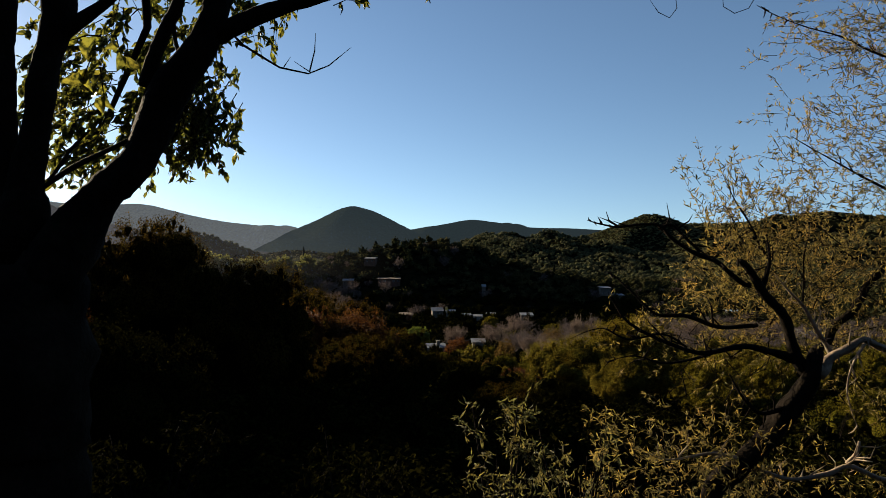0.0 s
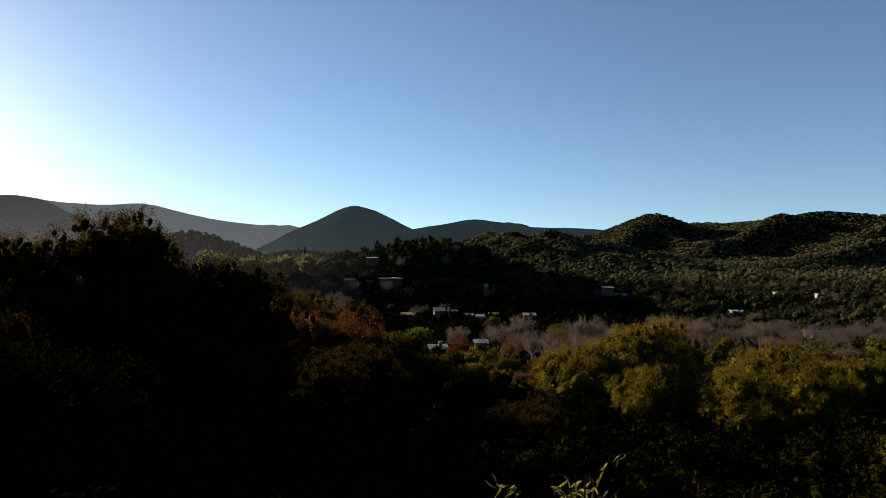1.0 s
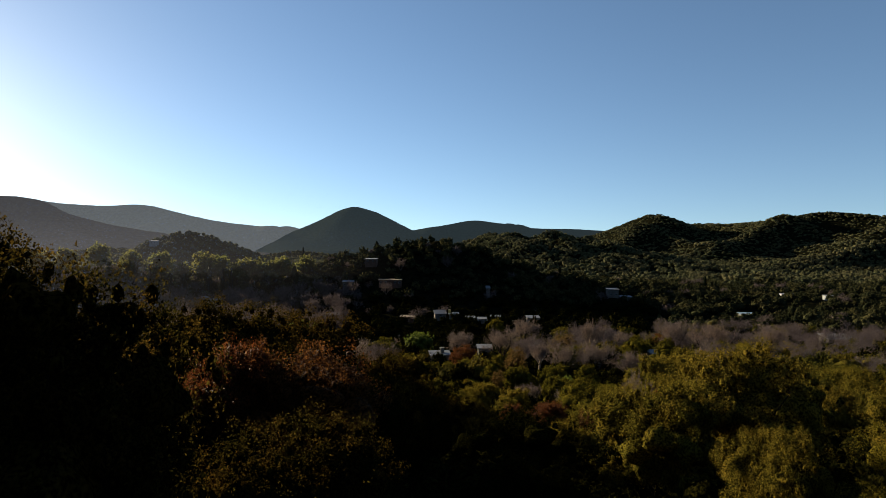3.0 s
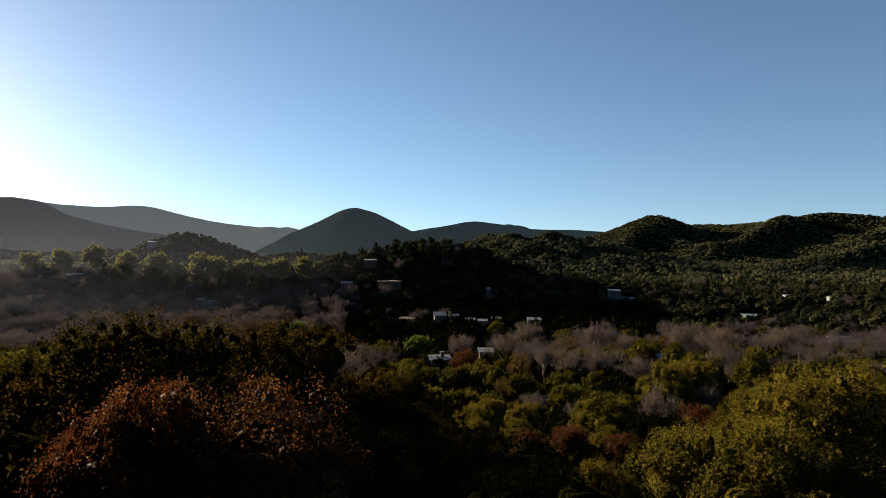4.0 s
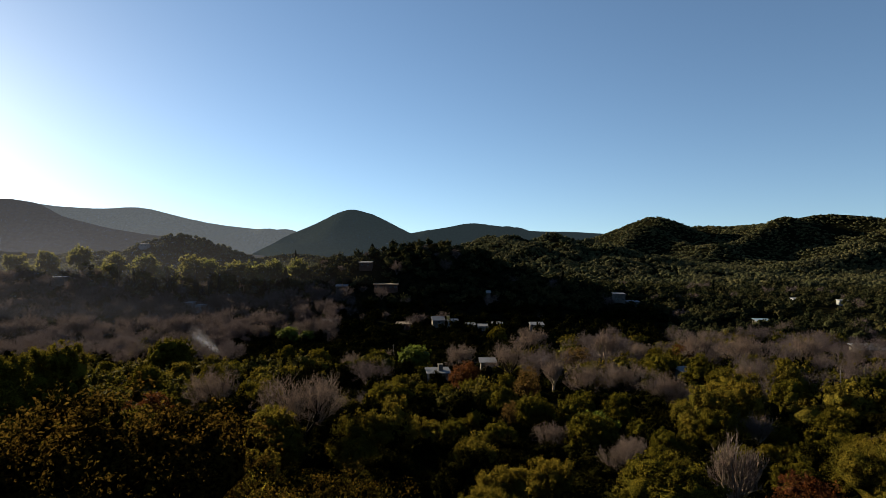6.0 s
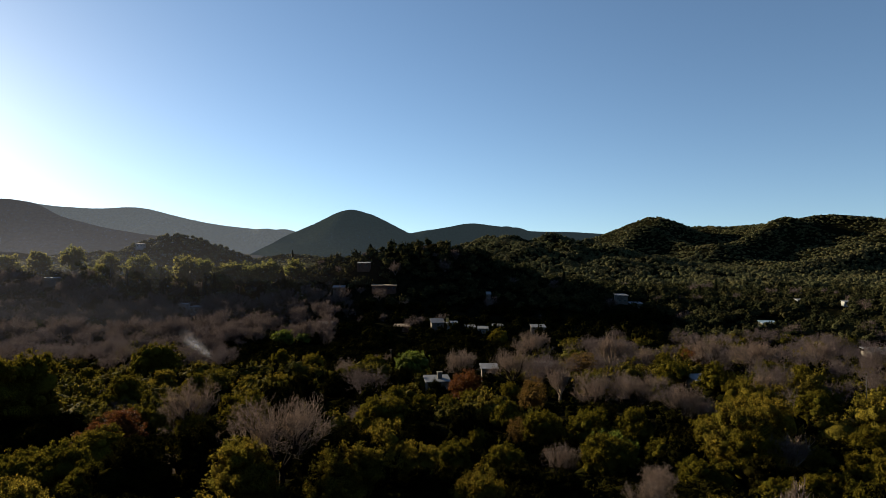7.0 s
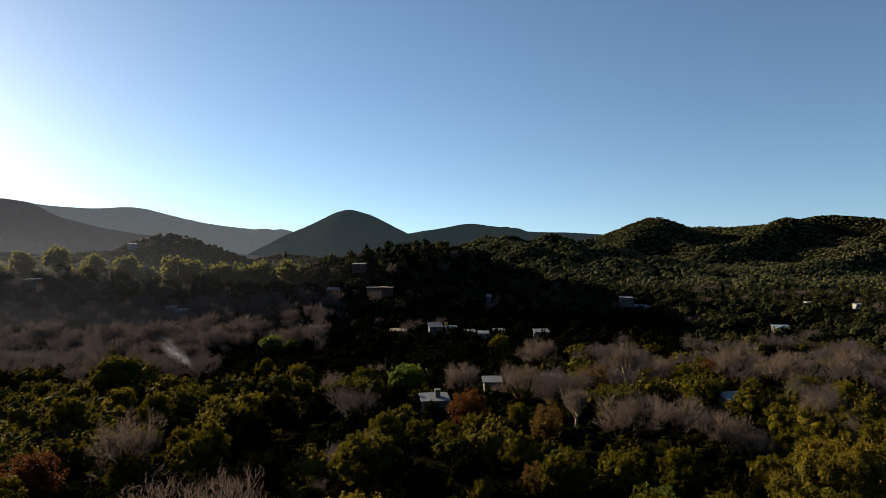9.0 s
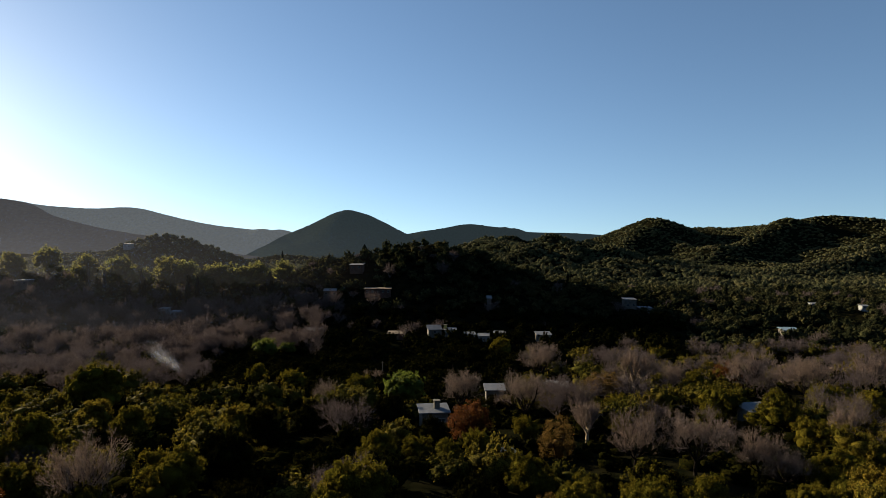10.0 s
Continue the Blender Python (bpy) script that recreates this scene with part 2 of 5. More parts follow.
def lumpy(rng, blobs, level, fill=0.9):
    """The leaf masses of a crown as uneven rounded lumps: vertices and triangles."""
    vs, fs, n = [], [], 0
    v, f = BALL[level]
    for x, y, z, a, b, c in blobs:
        k = rng.normal(size=(4, 3))
        bump = 1 + 0.14 * np.sin(v @ (k[0] * 3) + k[3, 0]) + 0.10 * np.sin(v @ (k[1] * 6) + k[3, 1]) + 0.05 * np.sin(v @ (k[2] * 11) + k[3, 2])
        vs.append(v * bump[:, None] * fill * np.array((a, b, c)) + np.array((x, y, z)))
        fs.append(f + n)
        n += len(v)
    return np.concatenate(vs), np.concatenate(fs)


def part(name, data, parent, label=""):
    ob = new(name, data)
    ob.parent = parent
    return tagged(ob, label) if label else ob


def unit(a):
    return a / np.maximum(np.linalg.norm(a, axis=-1, keepdims=True), 1e-9)


def leaf_cards(rng, centres, outward, size, narrow=0.55):
    """Small bent leaf sprays at the centres, facing roughly outward."""
    n = len(centres)
    normal = unit(outward + 0.42 * rng.normal(size=(n, 3)))
    a = unit(np.cross(normal, rng.normal(size=(n, 3))))
    b = np.cross(normal, a)
    s = size * rng.uniform(0.6, 1.4, (n, 1))
    a, b, c = a * s, b * s * narrow, normal * s * 0.18
    return np.stack([centres - a - c, centres - b, centres + a - c, centres + b], 1)


def crown_points(rng, blobs, n, inner=0.6):
    """Points close under the surfaces of overlapping lumps (x, y, z, rx, ry, rz), and the outward ways."""
    blobs = np.array(blobs, float)
    w = blobs[:, 3] * blobs[:, 4] + blobs[:, 3] * blobs[:, 5]
    k = rng.choice(len(blobs), n, p=w / w.sum())
    d = unit(rng.normal(size=(n, 3)))
    d[:, 2] = np.where(d[:, 2] < -0.35, -d[:, 2], d[:, 2])
    r = inner + (1.12 - inner) * np.sqrt(rng.uniform(size=(n, 1)))
    return blobs[k, :3] + d * r * blobs[k, 3:], unit(d / blobs[k, 3:])


def tufted(rng, blobs, count, leaves, size, low, big, narrow, level, fill, heart=0.40):
    """A crown of many small tufts over larger leaf masses: leaf cards, and the solid hearts of masses and tufts."""
    centre, out = crown_points(rng, blobs, count, 0.72)
    r = rng.uniform(low, big, (count, 1))
    centre = centre + np.array((0, 0, 0.35)) * r * rng.uniform(0, 1.6, (count, 1))
    k = np.repeat(np.arange(count), leaves)
    d = unit(rng.normal(size=(len(k), 3)) + 0.7 * out[k] + np.array((0, 0, 0.25)))
    pts = centre[k] + d * r[k] * np.array((1, 1, 1.25)) * (0.35 + 0.85 * rng.uniform(size=(len(k), 1)) ** 0.8)
    cards = leaf_cards(rng, pts, d + 0.75 * rng.normal(size=d.shape), size, narrow)
    v, f = lumpy(rng, blobs, level, fill)
    if heart:
        v2, f2 = lumpy(rng, [(*c, q[0] * 0.9, q[0] * 0.9, q[0] * 1.15) for c, q in zip(centre, r)], 1, heart)
        v, f = np.concatenate([v, v2]), np.concatenate([f, f2 + len(v)])
    return cards, (v, f)


def lumps(rng, count, width, height, base):
    """A crown's lumps: a broad dome, wide bulges round it and smaller ones over it."""
    out = [(0, 0, base + 0.42 * height, 0.40 * width, 0.40 * width, 0.46 * height)]
    for i in range(count):
        w = 2 * math.pi * (i + rng.uniform(0, 0.8)) / count
        r = width * rng.uniform(0.20, 0.34)
        s = width * rng.uniform(0.15, 0.26)
        out.append((r * math.cos(w), r * math.sin(w), base + height * rng.uniform(0.22, 0.66), s, s, s * rng.uniform(0.6, 0.9)))
    for i in range(count // 2):
        s = width * rng.uniform(0.12, 0.20)
        out.append((width * rng.uniform(-0.22, 0.22), width * rng.uniform(-0.22, 0.22), base + height * rng.uniform(0.66, 0.84), s, s, s * 0.75))
    return out


def limbs(rng, width, height, base, count=6, radius=0.16):
    """A short tapered trunk that forks into crooked limbs."""
    s = Shape()
    s.tube([(0, 0, -0.6), (0.05, 0, base * 0.5), (0.1, 0.1, base + 0.25 * height)], [radius * 1.5, radius, radius * 0.7], 7)
    for i in range(count):
        w = 2 * math.pi * i / count + rng.uniform(-0.4, 0.4)
        r = width * rng.uniform(0.25, 0.4)
        a = Vector((0.08, 0.08, base * rng.uniform(0.7, 1.1) + 0.1 * height))
        c = Vector((r * math.cos(w), r * math.sin(w), base + height * rng.uniform(0.45, 0.8)))
        m = a.lerp(c, 0.5) + Vector((rng.uniform(-0.3, 0.3), rng.uniform(-0.3, 0.3), rng.uniform(-0.2, 0.4)))
        s.tube([a, m, c], [radius * 0.6, radius * 0.4, radius * 0.1], 5)
    return s


def slivers(rng, starts, ends, radius):
    """Thin tapering twigs as long three-cornered blades."""
    d = unit(ends - starts)
    s = unit(np.cross(d, rng.normal(size=d.shape))) * radius
    return np.stack([starts - s, starts + s, ends], 1)


def boughs(rng, width, height, base, forks, reach=0.30, lift=0.25):
    """A leafless crown grown by forking: lists of (starts, ends), limbs first, finest twigs last."""
    start = np.zeros((forks[0], 3)) + np.array((0, 0, base))
    w = np.linspace(0, 2 * math.pi, forks[0], endpoint=False) + rng.uniform(-0.4, 0.4, forks[0])
    lean = rng.uniform(0.35, 1.05, forks[0])
    way = np.stack([np.sin(lean) * np.cos(w), np.sin(lean) * np.sin(w), np.cos(lean)], 1)
    out, length = [], 0.42 * min(width * 0.8, height)
    for k, n in enumerate(forks):
        if k:
            u = rng.uniform(0.35, 1.0, (len(start) * n, 1))
            s0, d0 = np.repeat(start, n, 0), np.repeat(end - start, n, 0)
            start = s0 + d0 * u
            way = unit(unit(d0) + 0.62 * rng.normal(size=d0.shape) + np.array((0, 0, lift)))
            length = length * (0.66 if k < 3 else 0.6)
        end = start + way * length * rng.uniform(0.7, 1.25, (len(start), 1))
        half = np.array((width * 0.5, width * 0.5, height))
        q = (end - np.array((0, 0, base))) / half
        over = np.maximum(np.linalg.norm(q, axis=1, keepdims=True), 1.0)
        end = np.array((0, 0, base)) + q / over * half
        out.append((start, end))
    return out


def bare_kind(name, label, group, seed, width, height, base, forks, radius, twig_material, bark, stems=False):
    rng = np.random.default_rng(seed)
    ob = tagged(new(name), label, "tree", group)
    grown = boughs(rng, width, height, base, forks, lift=0.8 if stems else 0.5)
    s = Shape()
    s.tube([(0, 0, -0.6), (0.06, 0, base * 0.5), (0, 0, base + 0.1)], [0.22, 0.17, 0.13], 7)
    for k in (0, 1):
        for a, b in zip(*grown[k]):
            a, b = Vector(a), Vector(b)
            m = a.lerp(b, 0.5) + Vector(rng.normal(size=3)) * 0.05 * (b - a).length
            s.tube([a, m, b], [(0.10, 0.045)[k], (0.075, 0.032)[k], (0.045, 0.015)[k]], 5)
    part("trunk", s.mesh("trunk", bark, True), ob)
    fine = [slivers(rng, a, b, radius * (2.2, 1.5, 1.0)[min(k, 2)]) for k, (a, b) in enumerate(grown[2:])]
    part("crown", faces_mesh("crown", fine, twig_material), ob)
    return ob


# ---- ground ----
def bell(x, y, cx, cy, sx, sy, h, turn=0.0, power=1.0):
    c, s = math.cos(radians(turn)), math.sin(radians(turn))
    u, v = ((x - cx) * c + (y - cy) * s) / sx, (-(x - cx) * s + (y - cy) * c) / sy
    return h * np.exp(-((u * u + v * v) ** power))


def waves(x, y, size, seed):
    """Soft rolling noise between -1 and 1."""
    r = np.random.default_rng(seed)
    out = 0
    for k in range(7):
        a, p, f = r.uniform(0, 2 * math.pi), r.uniform(0, 6.3), r.uniform(0.7, 2.1) / size
        out = out + np.sin(2 * math.pi * f * (x * math.cos(a) + y * math.sin(a)) + p + 1.3 * np.sin(2 * math.pi * f * 0.45 * (x * math.sin(a) - y * math.cos(a)))) / 3.2
    return out


def crest(x, xs, zs):
    """The height along a ridge, rounded between its summits and saddles."""
    w = (xs[-1] - xs[0]) * 0.012
    return sum(np.interp(x + k * w, xs, zs) for k in (-2, -1, 0, 1, 2)) / 5


def raised(z, rise, k):
    """The ground with a hill laid over it, rounded where the two meet."""
    r = np.maximum(rise, 0)
    return z + r * r / (r + k)


def height(x, y):
    x, y = np.asarray(x, float), np.asarray(y, float)
    # the steep rise behind the start is unseen, added to block sky light
    z = np.interp(y + 0.06 * np.abs(x), (-500, -200, -60, -12, 0, 10, 23, 50, 76, 102, 135, 175, 215, 270, 310, 700, 1100, 2600, 5000),
                  (260, 150, 70, 44, 41, 39, 37.5, 32.5, 26, 19.5, 17, 12.5, 8.5, 2.5, 0, 2, 4, 10, 20))
    z = z + bell(x, y, -16, 30, 10, 16, 3.5) + bell(x, y, -14, 87, 13, 10, 3.2)
    # the low hill in the middle of the valley, and the rise beside it
    z = z + bell(x, y, -15, 520, 72, 85, 31) + bell(x, y, 45, 530, 170, 95, 20) + bell(x, y, -105, 530, 62, 75, 11) + bell(x, y, -230, 520, 110, 80, 14) + bell(x, y, -300, 440, 75, 75, 20)
    z = z + waves(x, y, 60, 3) * np.interp(y, (0, 60, 300, 700), (0.2, 1.0, 1.5, 2.5))
    far = np.clip((y - 600) / 500, 0, 1)
    z = z + far * waves(x, y, 260, 5) * 4
    z = z + bell(x, y, -760, 1350, 200, 150, 38) + bell(x, y, -1200, 1600, 260, 180, 44) + bell(x, y, -330, 1500, 220, 150, 30)
    # the knoll and the low wooded hill behind
    z = z + bell(x, y, -398, 890, 72, 110, 36) + bell(x, y, -430, 900, 190, 120, 24) + bell(x, y, -300, 905, 80, 100, 20)
    fold = waves(x, y, 150, 21)
    mid = crest(x + 0.25 * (y - 1250), (-30, 40, 90, 118, 160, 210, 260, 310, 400, 520), (20, 58, 76, 79, 70, 77, 74, 60, 40, 10))
    z = raised(z, (mid - z) * np.exp(-np.abs((y - 1250) / 260) ** 2.0) * (1 + 0.12 * fold), 3)
    # the hills to the right, with spurs that run down towards the valley
    spur = waves(x + 0.35 * y, y * 0.35, 330, 11)
    d = crest(x, (300, 420, 500, 560, 610, 662, 715, 775, 870, 960, 1060), (20, 60, 98, 110, 132, 158, 143, 130, 123, 100, 60))
    z = raised(z, (d - z) * np.exp(-np.abs((y - 1950) / np.where(y < 1950, 340, 600)) ** 1.7) * (1 + 0.20 * spur), 4)
    e = crest(x + 0.30 * (y - 1780), (720, 800, 855, 915, 1000, 1070, 1135, 1220, 1330, 1500, 1900, 2600), (30, 72, 98, 123, 134, 131, 137, 142, 133, 146, 146, 120))
    z = raised(z, (e - z) * np.exp(-np.abs((y - 1780) / np.where(y < 1780, 400, 700)) ** 1.7) * (1 + 0.22 * spur), 4)
    z = z + bell(x, y, 1010, 1120, 150, 210, 34, 30)
    for cx, cy, sx, sy, h, turn in ((825, 1600, 230, 62, 46, 33), (850, 1180, 240, 60, 36, 20), (1150, 1500, 220, 60, 34, 30), (520, 1700, 190, 55, 26, 50), (1300, 1250, 230, 70, 34, 25)):
        z = z + bell(x, y, cx, cy, sx, sy, h, turn)
    return z


def ground_mesh():
    """Fine in front of the flight, coarse behind it; rings that widen with distance."""
    bearing = np.concatenate([np.linspace(-60, 60, 241), np.linspace(66, 294, 39)])
    ring = np.concatenate([[0.5, 3], np.geomspace(6, 4980, 230)])
    b, r = np.meshgrid(np.radians(bearing), ring)
    x, y = r * np.sin(b), r * np.cos(b)
    verts = np.stack([x, y, height(x, y)], -1).reshape(-1, 3)
    n, m = len(bearing), len(ring)
    i, j = np.meshgrid(np.arange(n), np.arange(m - 1))
    i2 = (i + 1) % n
    faces = np.stack([j * n + i, j * n + i2, (j + 1) * n + i2, (j + 1) * n + i], -1).reshape(-1, 4)
    me = bpy.data.meshes.new("ground")
    me.from_pydata(verts.tolist(), [], faces.tolist() + [tuple(range(n))])
    me.materials.append(M_GROUND)
    me.polygons.foreach_set("use_smooth", [True] * len(me.polygons))
    me.update()
    return me


tagged(new("ground", ground_mesh()), "scrub-covered valley floor, slopes and hills", "ground", kind="structure")


def range_mesh(cy, depth, xs, zs, rough_size, seed, material, folds=0.34):
    """One far mountain range: its skyline, falling away before and behind it."""
    x, u = np.meshgrid(np.linspace(xs[0], xs[-1], 260), np.linspace(-1, 1, 60))
    y = cy + u * depth
    w = waves(x + 0.5 * (y - cy), y * 0.5, rough_size, seed)
    fine = waves(x, y, rough_size * 0.16, seed + 1)
    z = crest(x + 0.2 * (y - cy) * (y < cy), xs, zs) * np.exp(-(np.abs(u) * 1.6) ** 1.6) * (1 + folds * w * np.minimum(1, 3 * np.abs(u))) + 0.7 * fine + 0.5 * np.random.default_rng(seed).normal(size=x.shape) * (np.abs(u) > 0.05) - 12 * (np.abs(u) > 0.98)
    n, m = x.shape[1], x.shape[0]
    i, j = np.meshgrid(np.arange(n - 1), np.arange(m - 1))
    f = np.stack([j * n + i, j * n + i + 1, (j + 1) * n + i + 1, (j + 1) * n + i], -1).reshape(-1, 4)
    me = bpy.data.meshes.new("mountains")
    me.from_pydata(np.stack([x, y, z], -1).reshape(-1, 3).tolist(), [], f.tolist())
    me.materials.append(material)
    me.polygons.foreach_set("use_smooth", [True] * len(me.polygons))
    me.update()
    return me


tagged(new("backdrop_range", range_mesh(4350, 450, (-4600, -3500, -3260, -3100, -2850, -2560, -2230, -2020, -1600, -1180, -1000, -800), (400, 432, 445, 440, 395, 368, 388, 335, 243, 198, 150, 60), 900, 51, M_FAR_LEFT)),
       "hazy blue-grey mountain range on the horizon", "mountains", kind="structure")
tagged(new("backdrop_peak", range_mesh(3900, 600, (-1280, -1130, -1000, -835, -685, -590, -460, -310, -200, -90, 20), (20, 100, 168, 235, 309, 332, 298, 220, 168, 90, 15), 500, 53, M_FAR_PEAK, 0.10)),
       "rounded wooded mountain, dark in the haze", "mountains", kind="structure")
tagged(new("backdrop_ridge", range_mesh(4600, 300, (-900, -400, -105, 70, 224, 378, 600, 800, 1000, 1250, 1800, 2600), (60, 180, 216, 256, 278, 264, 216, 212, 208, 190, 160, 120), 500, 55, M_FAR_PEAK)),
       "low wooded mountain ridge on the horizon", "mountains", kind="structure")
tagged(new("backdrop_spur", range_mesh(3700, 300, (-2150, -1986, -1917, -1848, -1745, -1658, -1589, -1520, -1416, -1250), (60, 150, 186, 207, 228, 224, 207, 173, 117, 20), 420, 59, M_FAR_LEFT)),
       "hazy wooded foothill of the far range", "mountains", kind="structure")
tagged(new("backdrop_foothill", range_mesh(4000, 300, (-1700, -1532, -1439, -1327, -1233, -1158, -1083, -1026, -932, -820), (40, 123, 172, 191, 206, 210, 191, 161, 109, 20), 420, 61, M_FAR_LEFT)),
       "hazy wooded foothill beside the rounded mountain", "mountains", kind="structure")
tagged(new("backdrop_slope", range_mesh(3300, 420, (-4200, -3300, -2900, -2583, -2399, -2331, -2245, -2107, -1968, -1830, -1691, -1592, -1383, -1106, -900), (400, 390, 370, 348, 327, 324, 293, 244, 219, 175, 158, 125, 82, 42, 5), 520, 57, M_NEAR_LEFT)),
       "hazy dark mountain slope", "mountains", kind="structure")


def high(x, y):
    return float(height(x, y))


# ---- trees of the slope ----
def tree_kind(name, label, category, group, leaf, bark, seed, width, height, base, count, cards, size, narrow=0.55, level=2):
    rng = np.random.default_rng(seed)
    ob = tagged(new(name), label, category, group)
    part("trunk", limbs(rng, width, height, base).mesh("trunk", bark, True), ob)
    blobs = lumps(rng, count, width, height, base)
    if cards > 9000:
        leaves, solid = tufted(rng, blobs, 320, cards // 320, size, 0.24, 0.50, narrow, level, 0.62, 0.36)
    else:
        thin = leaf in (M_ORANGE, M_RUST)
        leaves, solid = tufted(rng, blobs, 150, cards // 150, size, 0.24, 0.58, narrow, level, 0.40 if thin else 0.70, 0.0 if thin else 0.50)
    part("crown", faces_mesh("crown", [leaves], leaf, solid), ob)
    return ob


KINDS, HOME = {}, set()
LABELS = {
    "olive": ("evergreen_tree", "olive-green evergreen tree with a dense rounded crown", "evergreen trees of the slope", M_OLIVE, 7.4, 5.6, 0.5, 0.55),
    "dusky": ("dusky_tree", "dark bronze-green evergreen tree with a dense crown", "dark trees of the slope", M_DUSKY, 7.4, 5.8, 0.4, 0.55),
    "yellow": ("yellowing_tree", "yellow-green tree with thinning autumn leaves", "yellowing trees of the slope", M_YELLOW, 6.6, 6.0, 0.6, 0.4),
    "dark": ("dark_evergreen_tree", "dark green evergreen tree with a closed rounded crown", "dark evergreens of the valley", M_DARK_SHADE, 7.4, 5.6, 0.4, 0.55),
    "rust": ("rust_leaved_tree", "rust-red tree with dry autumn leaves", "rust-red trees of the slope", M_RUST, 5.6, 4.6, 0.4, 0.5),
}
for k, (kind, (name, label, group, leaf, wide, tall, base, narrow)) in enumerate(LABELS.items()):
    for i in range(4):
        KINDS[kind, i] = tree_kind(name, label, "tree", group, leaf, M_BARK, 20 + 20 * k + i, wide, tall, base, 8 + i, 6600, 0.105, narrow)
    for i in range(4, 6):
        KINDS[kind, i] = tree_kind(name, label, "tree", group, leaf, M_BARK, 20 + 20 * k + i, wide, tall, base, 9 + i, 28000, 0.042, narrow, 3)
for i in range(4):
    KINDS["bare", i] = bare_kind("bare_tree", "leafless grey-brown tree with a dense dome of twigs", "bare trees of the valley", 80 + i, 8.0, 5.6, 1.2, (8, 5, 5, 5, 4), 0.011, M_TWIG, M_BARK)
    KINDS["stems", i] = bare_kind("bare_poplar", "leafless pale tree with upright brushy stems", "bare trees of the valley", 100 + i, 4.4, 7.5, 1.0, (10, 6, 6, 5), 0.013, M_TWIG, M_PALEBARK, True)
KINDS["orange", 0] = tree_kind("orange_leaved_tree", "tree with thin orange autumn leaves", "tree", "orange trees of the valley", M_ORANGE, M_BARK, 140, 5.0, 8.0, 0.8, 9, 4500, 0.10)
KINDS["green", 0] = tree_kind("fresh_green_tree", "bright fresh-green tree with a full rounded crown", "tree", "fresh green trees of the valley", M_GREEN, M_BARK, 141, 10.0, 7.0, 0.8, 12, 6000, 0.14)


def plant(kind, i, x, y, size=1.0, tall=1.0, turn=0.0, sink=0.0):
    m = Matrix.LocRotScale((x, y, high(x, y) - 0.1 - sink), Euler((0, 0, turn)), (size, size, size * tall))
    ob = KINDS[kind, i]
    if ob not in HOME:
        HOME.add(ob)
        ob.matrix_basis = m
        return ob
    return copy_thing(ob, m @ Matrix.Diagonal((1 / ob.scale[0], 1 / ob.scale[1], 1 / ob.scale[2], 1)))


# near trees that stand out: kind, shape, x, y, size
STANDS = [
    ("olive", 4, 34, 64, 1.0), ("yellow", 4, -7.5, 51, 0.85), ("olive", 4, -15.5, 19, 0.80), ("rust", 5, -12.5, 18.5, 0.66), ("yellow", 5, 20, 38, 0.75),
    ("rust", 4, -13, 41, 0.85), ("rust", 5, -20, 38, 0.9), ("dusky", 4, -3.5, 24, 0.55), ("dark", 5, 1.5, 27, 0.45), ("dusky", 4, -24, 33, 1.0),
]
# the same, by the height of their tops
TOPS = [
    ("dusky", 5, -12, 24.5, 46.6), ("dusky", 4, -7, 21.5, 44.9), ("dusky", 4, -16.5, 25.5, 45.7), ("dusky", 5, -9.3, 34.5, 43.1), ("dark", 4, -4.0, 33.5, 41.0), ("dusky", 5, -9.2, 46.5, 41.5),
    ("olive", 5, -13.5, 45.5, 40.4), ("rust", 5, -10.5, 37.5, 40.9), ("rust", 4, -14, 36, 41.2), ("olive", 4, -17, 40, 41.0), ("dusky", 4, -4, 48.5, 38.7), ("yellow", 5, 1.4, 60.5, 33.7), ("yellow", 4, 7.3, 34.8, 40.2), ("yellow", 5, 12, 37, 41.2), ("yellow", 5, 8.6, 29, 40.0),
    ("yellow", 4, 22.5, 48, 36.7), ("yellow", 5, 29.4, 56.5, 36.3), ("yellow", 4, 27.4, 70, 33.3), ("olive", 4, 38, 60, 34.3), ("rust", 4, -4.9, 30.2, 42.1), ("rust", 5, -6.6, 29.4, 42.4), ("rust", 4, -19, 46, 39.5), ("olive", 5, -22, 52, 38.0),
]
TAKEN = []
for kind, i, x, y, top in TOPS:
    TAKEN.append((x, y))
    reach = max(v.co.z for piece in KINDS[kind, i].children for v in piece.data.vertices)
    slim = 0.78 if y < 30 else 1.0
    plant(kind, i, x, y, slim * (top - high(x, y) + 0.1) / reach, 1 / slim, 1.7 * x + y)
for kind, i, x, y, size in STANDS:
    TAKEN.append((x, y))
    plant(kind, i, x, y, size, 1.0, 1.7 * x + y)


def extent(ob):
    """A kind's width across and height."""
    v = np.concatenate([np.array([q.co[:] for q in piece.data.vertices]) for piece in ob.children])
    return 0.5 * (np.ptp(v[:, 0]) + np.ptp(v[:, 1])), v[:, 2].max()


EXTENT = {}


def stand(kind, x, y, wide, tall):
    """A tree of that kind with the given width and height."""
    i = len(TAKEN) % 4 if kind not in ("orange", "green") else 0
    if kind in LABELS and y < 60:
        i = 4 + i % 2
    if (kind, i) not in EXTENT:
        EXTENT[kind, i] = extent(KINDS[kind, i])
    w, h = EXTENT[kind, i]
    TAKEN.append((x, y))
    plant(kind, i, x, y, wide / w, tall / h * w / wide, 1.7 * x + y)


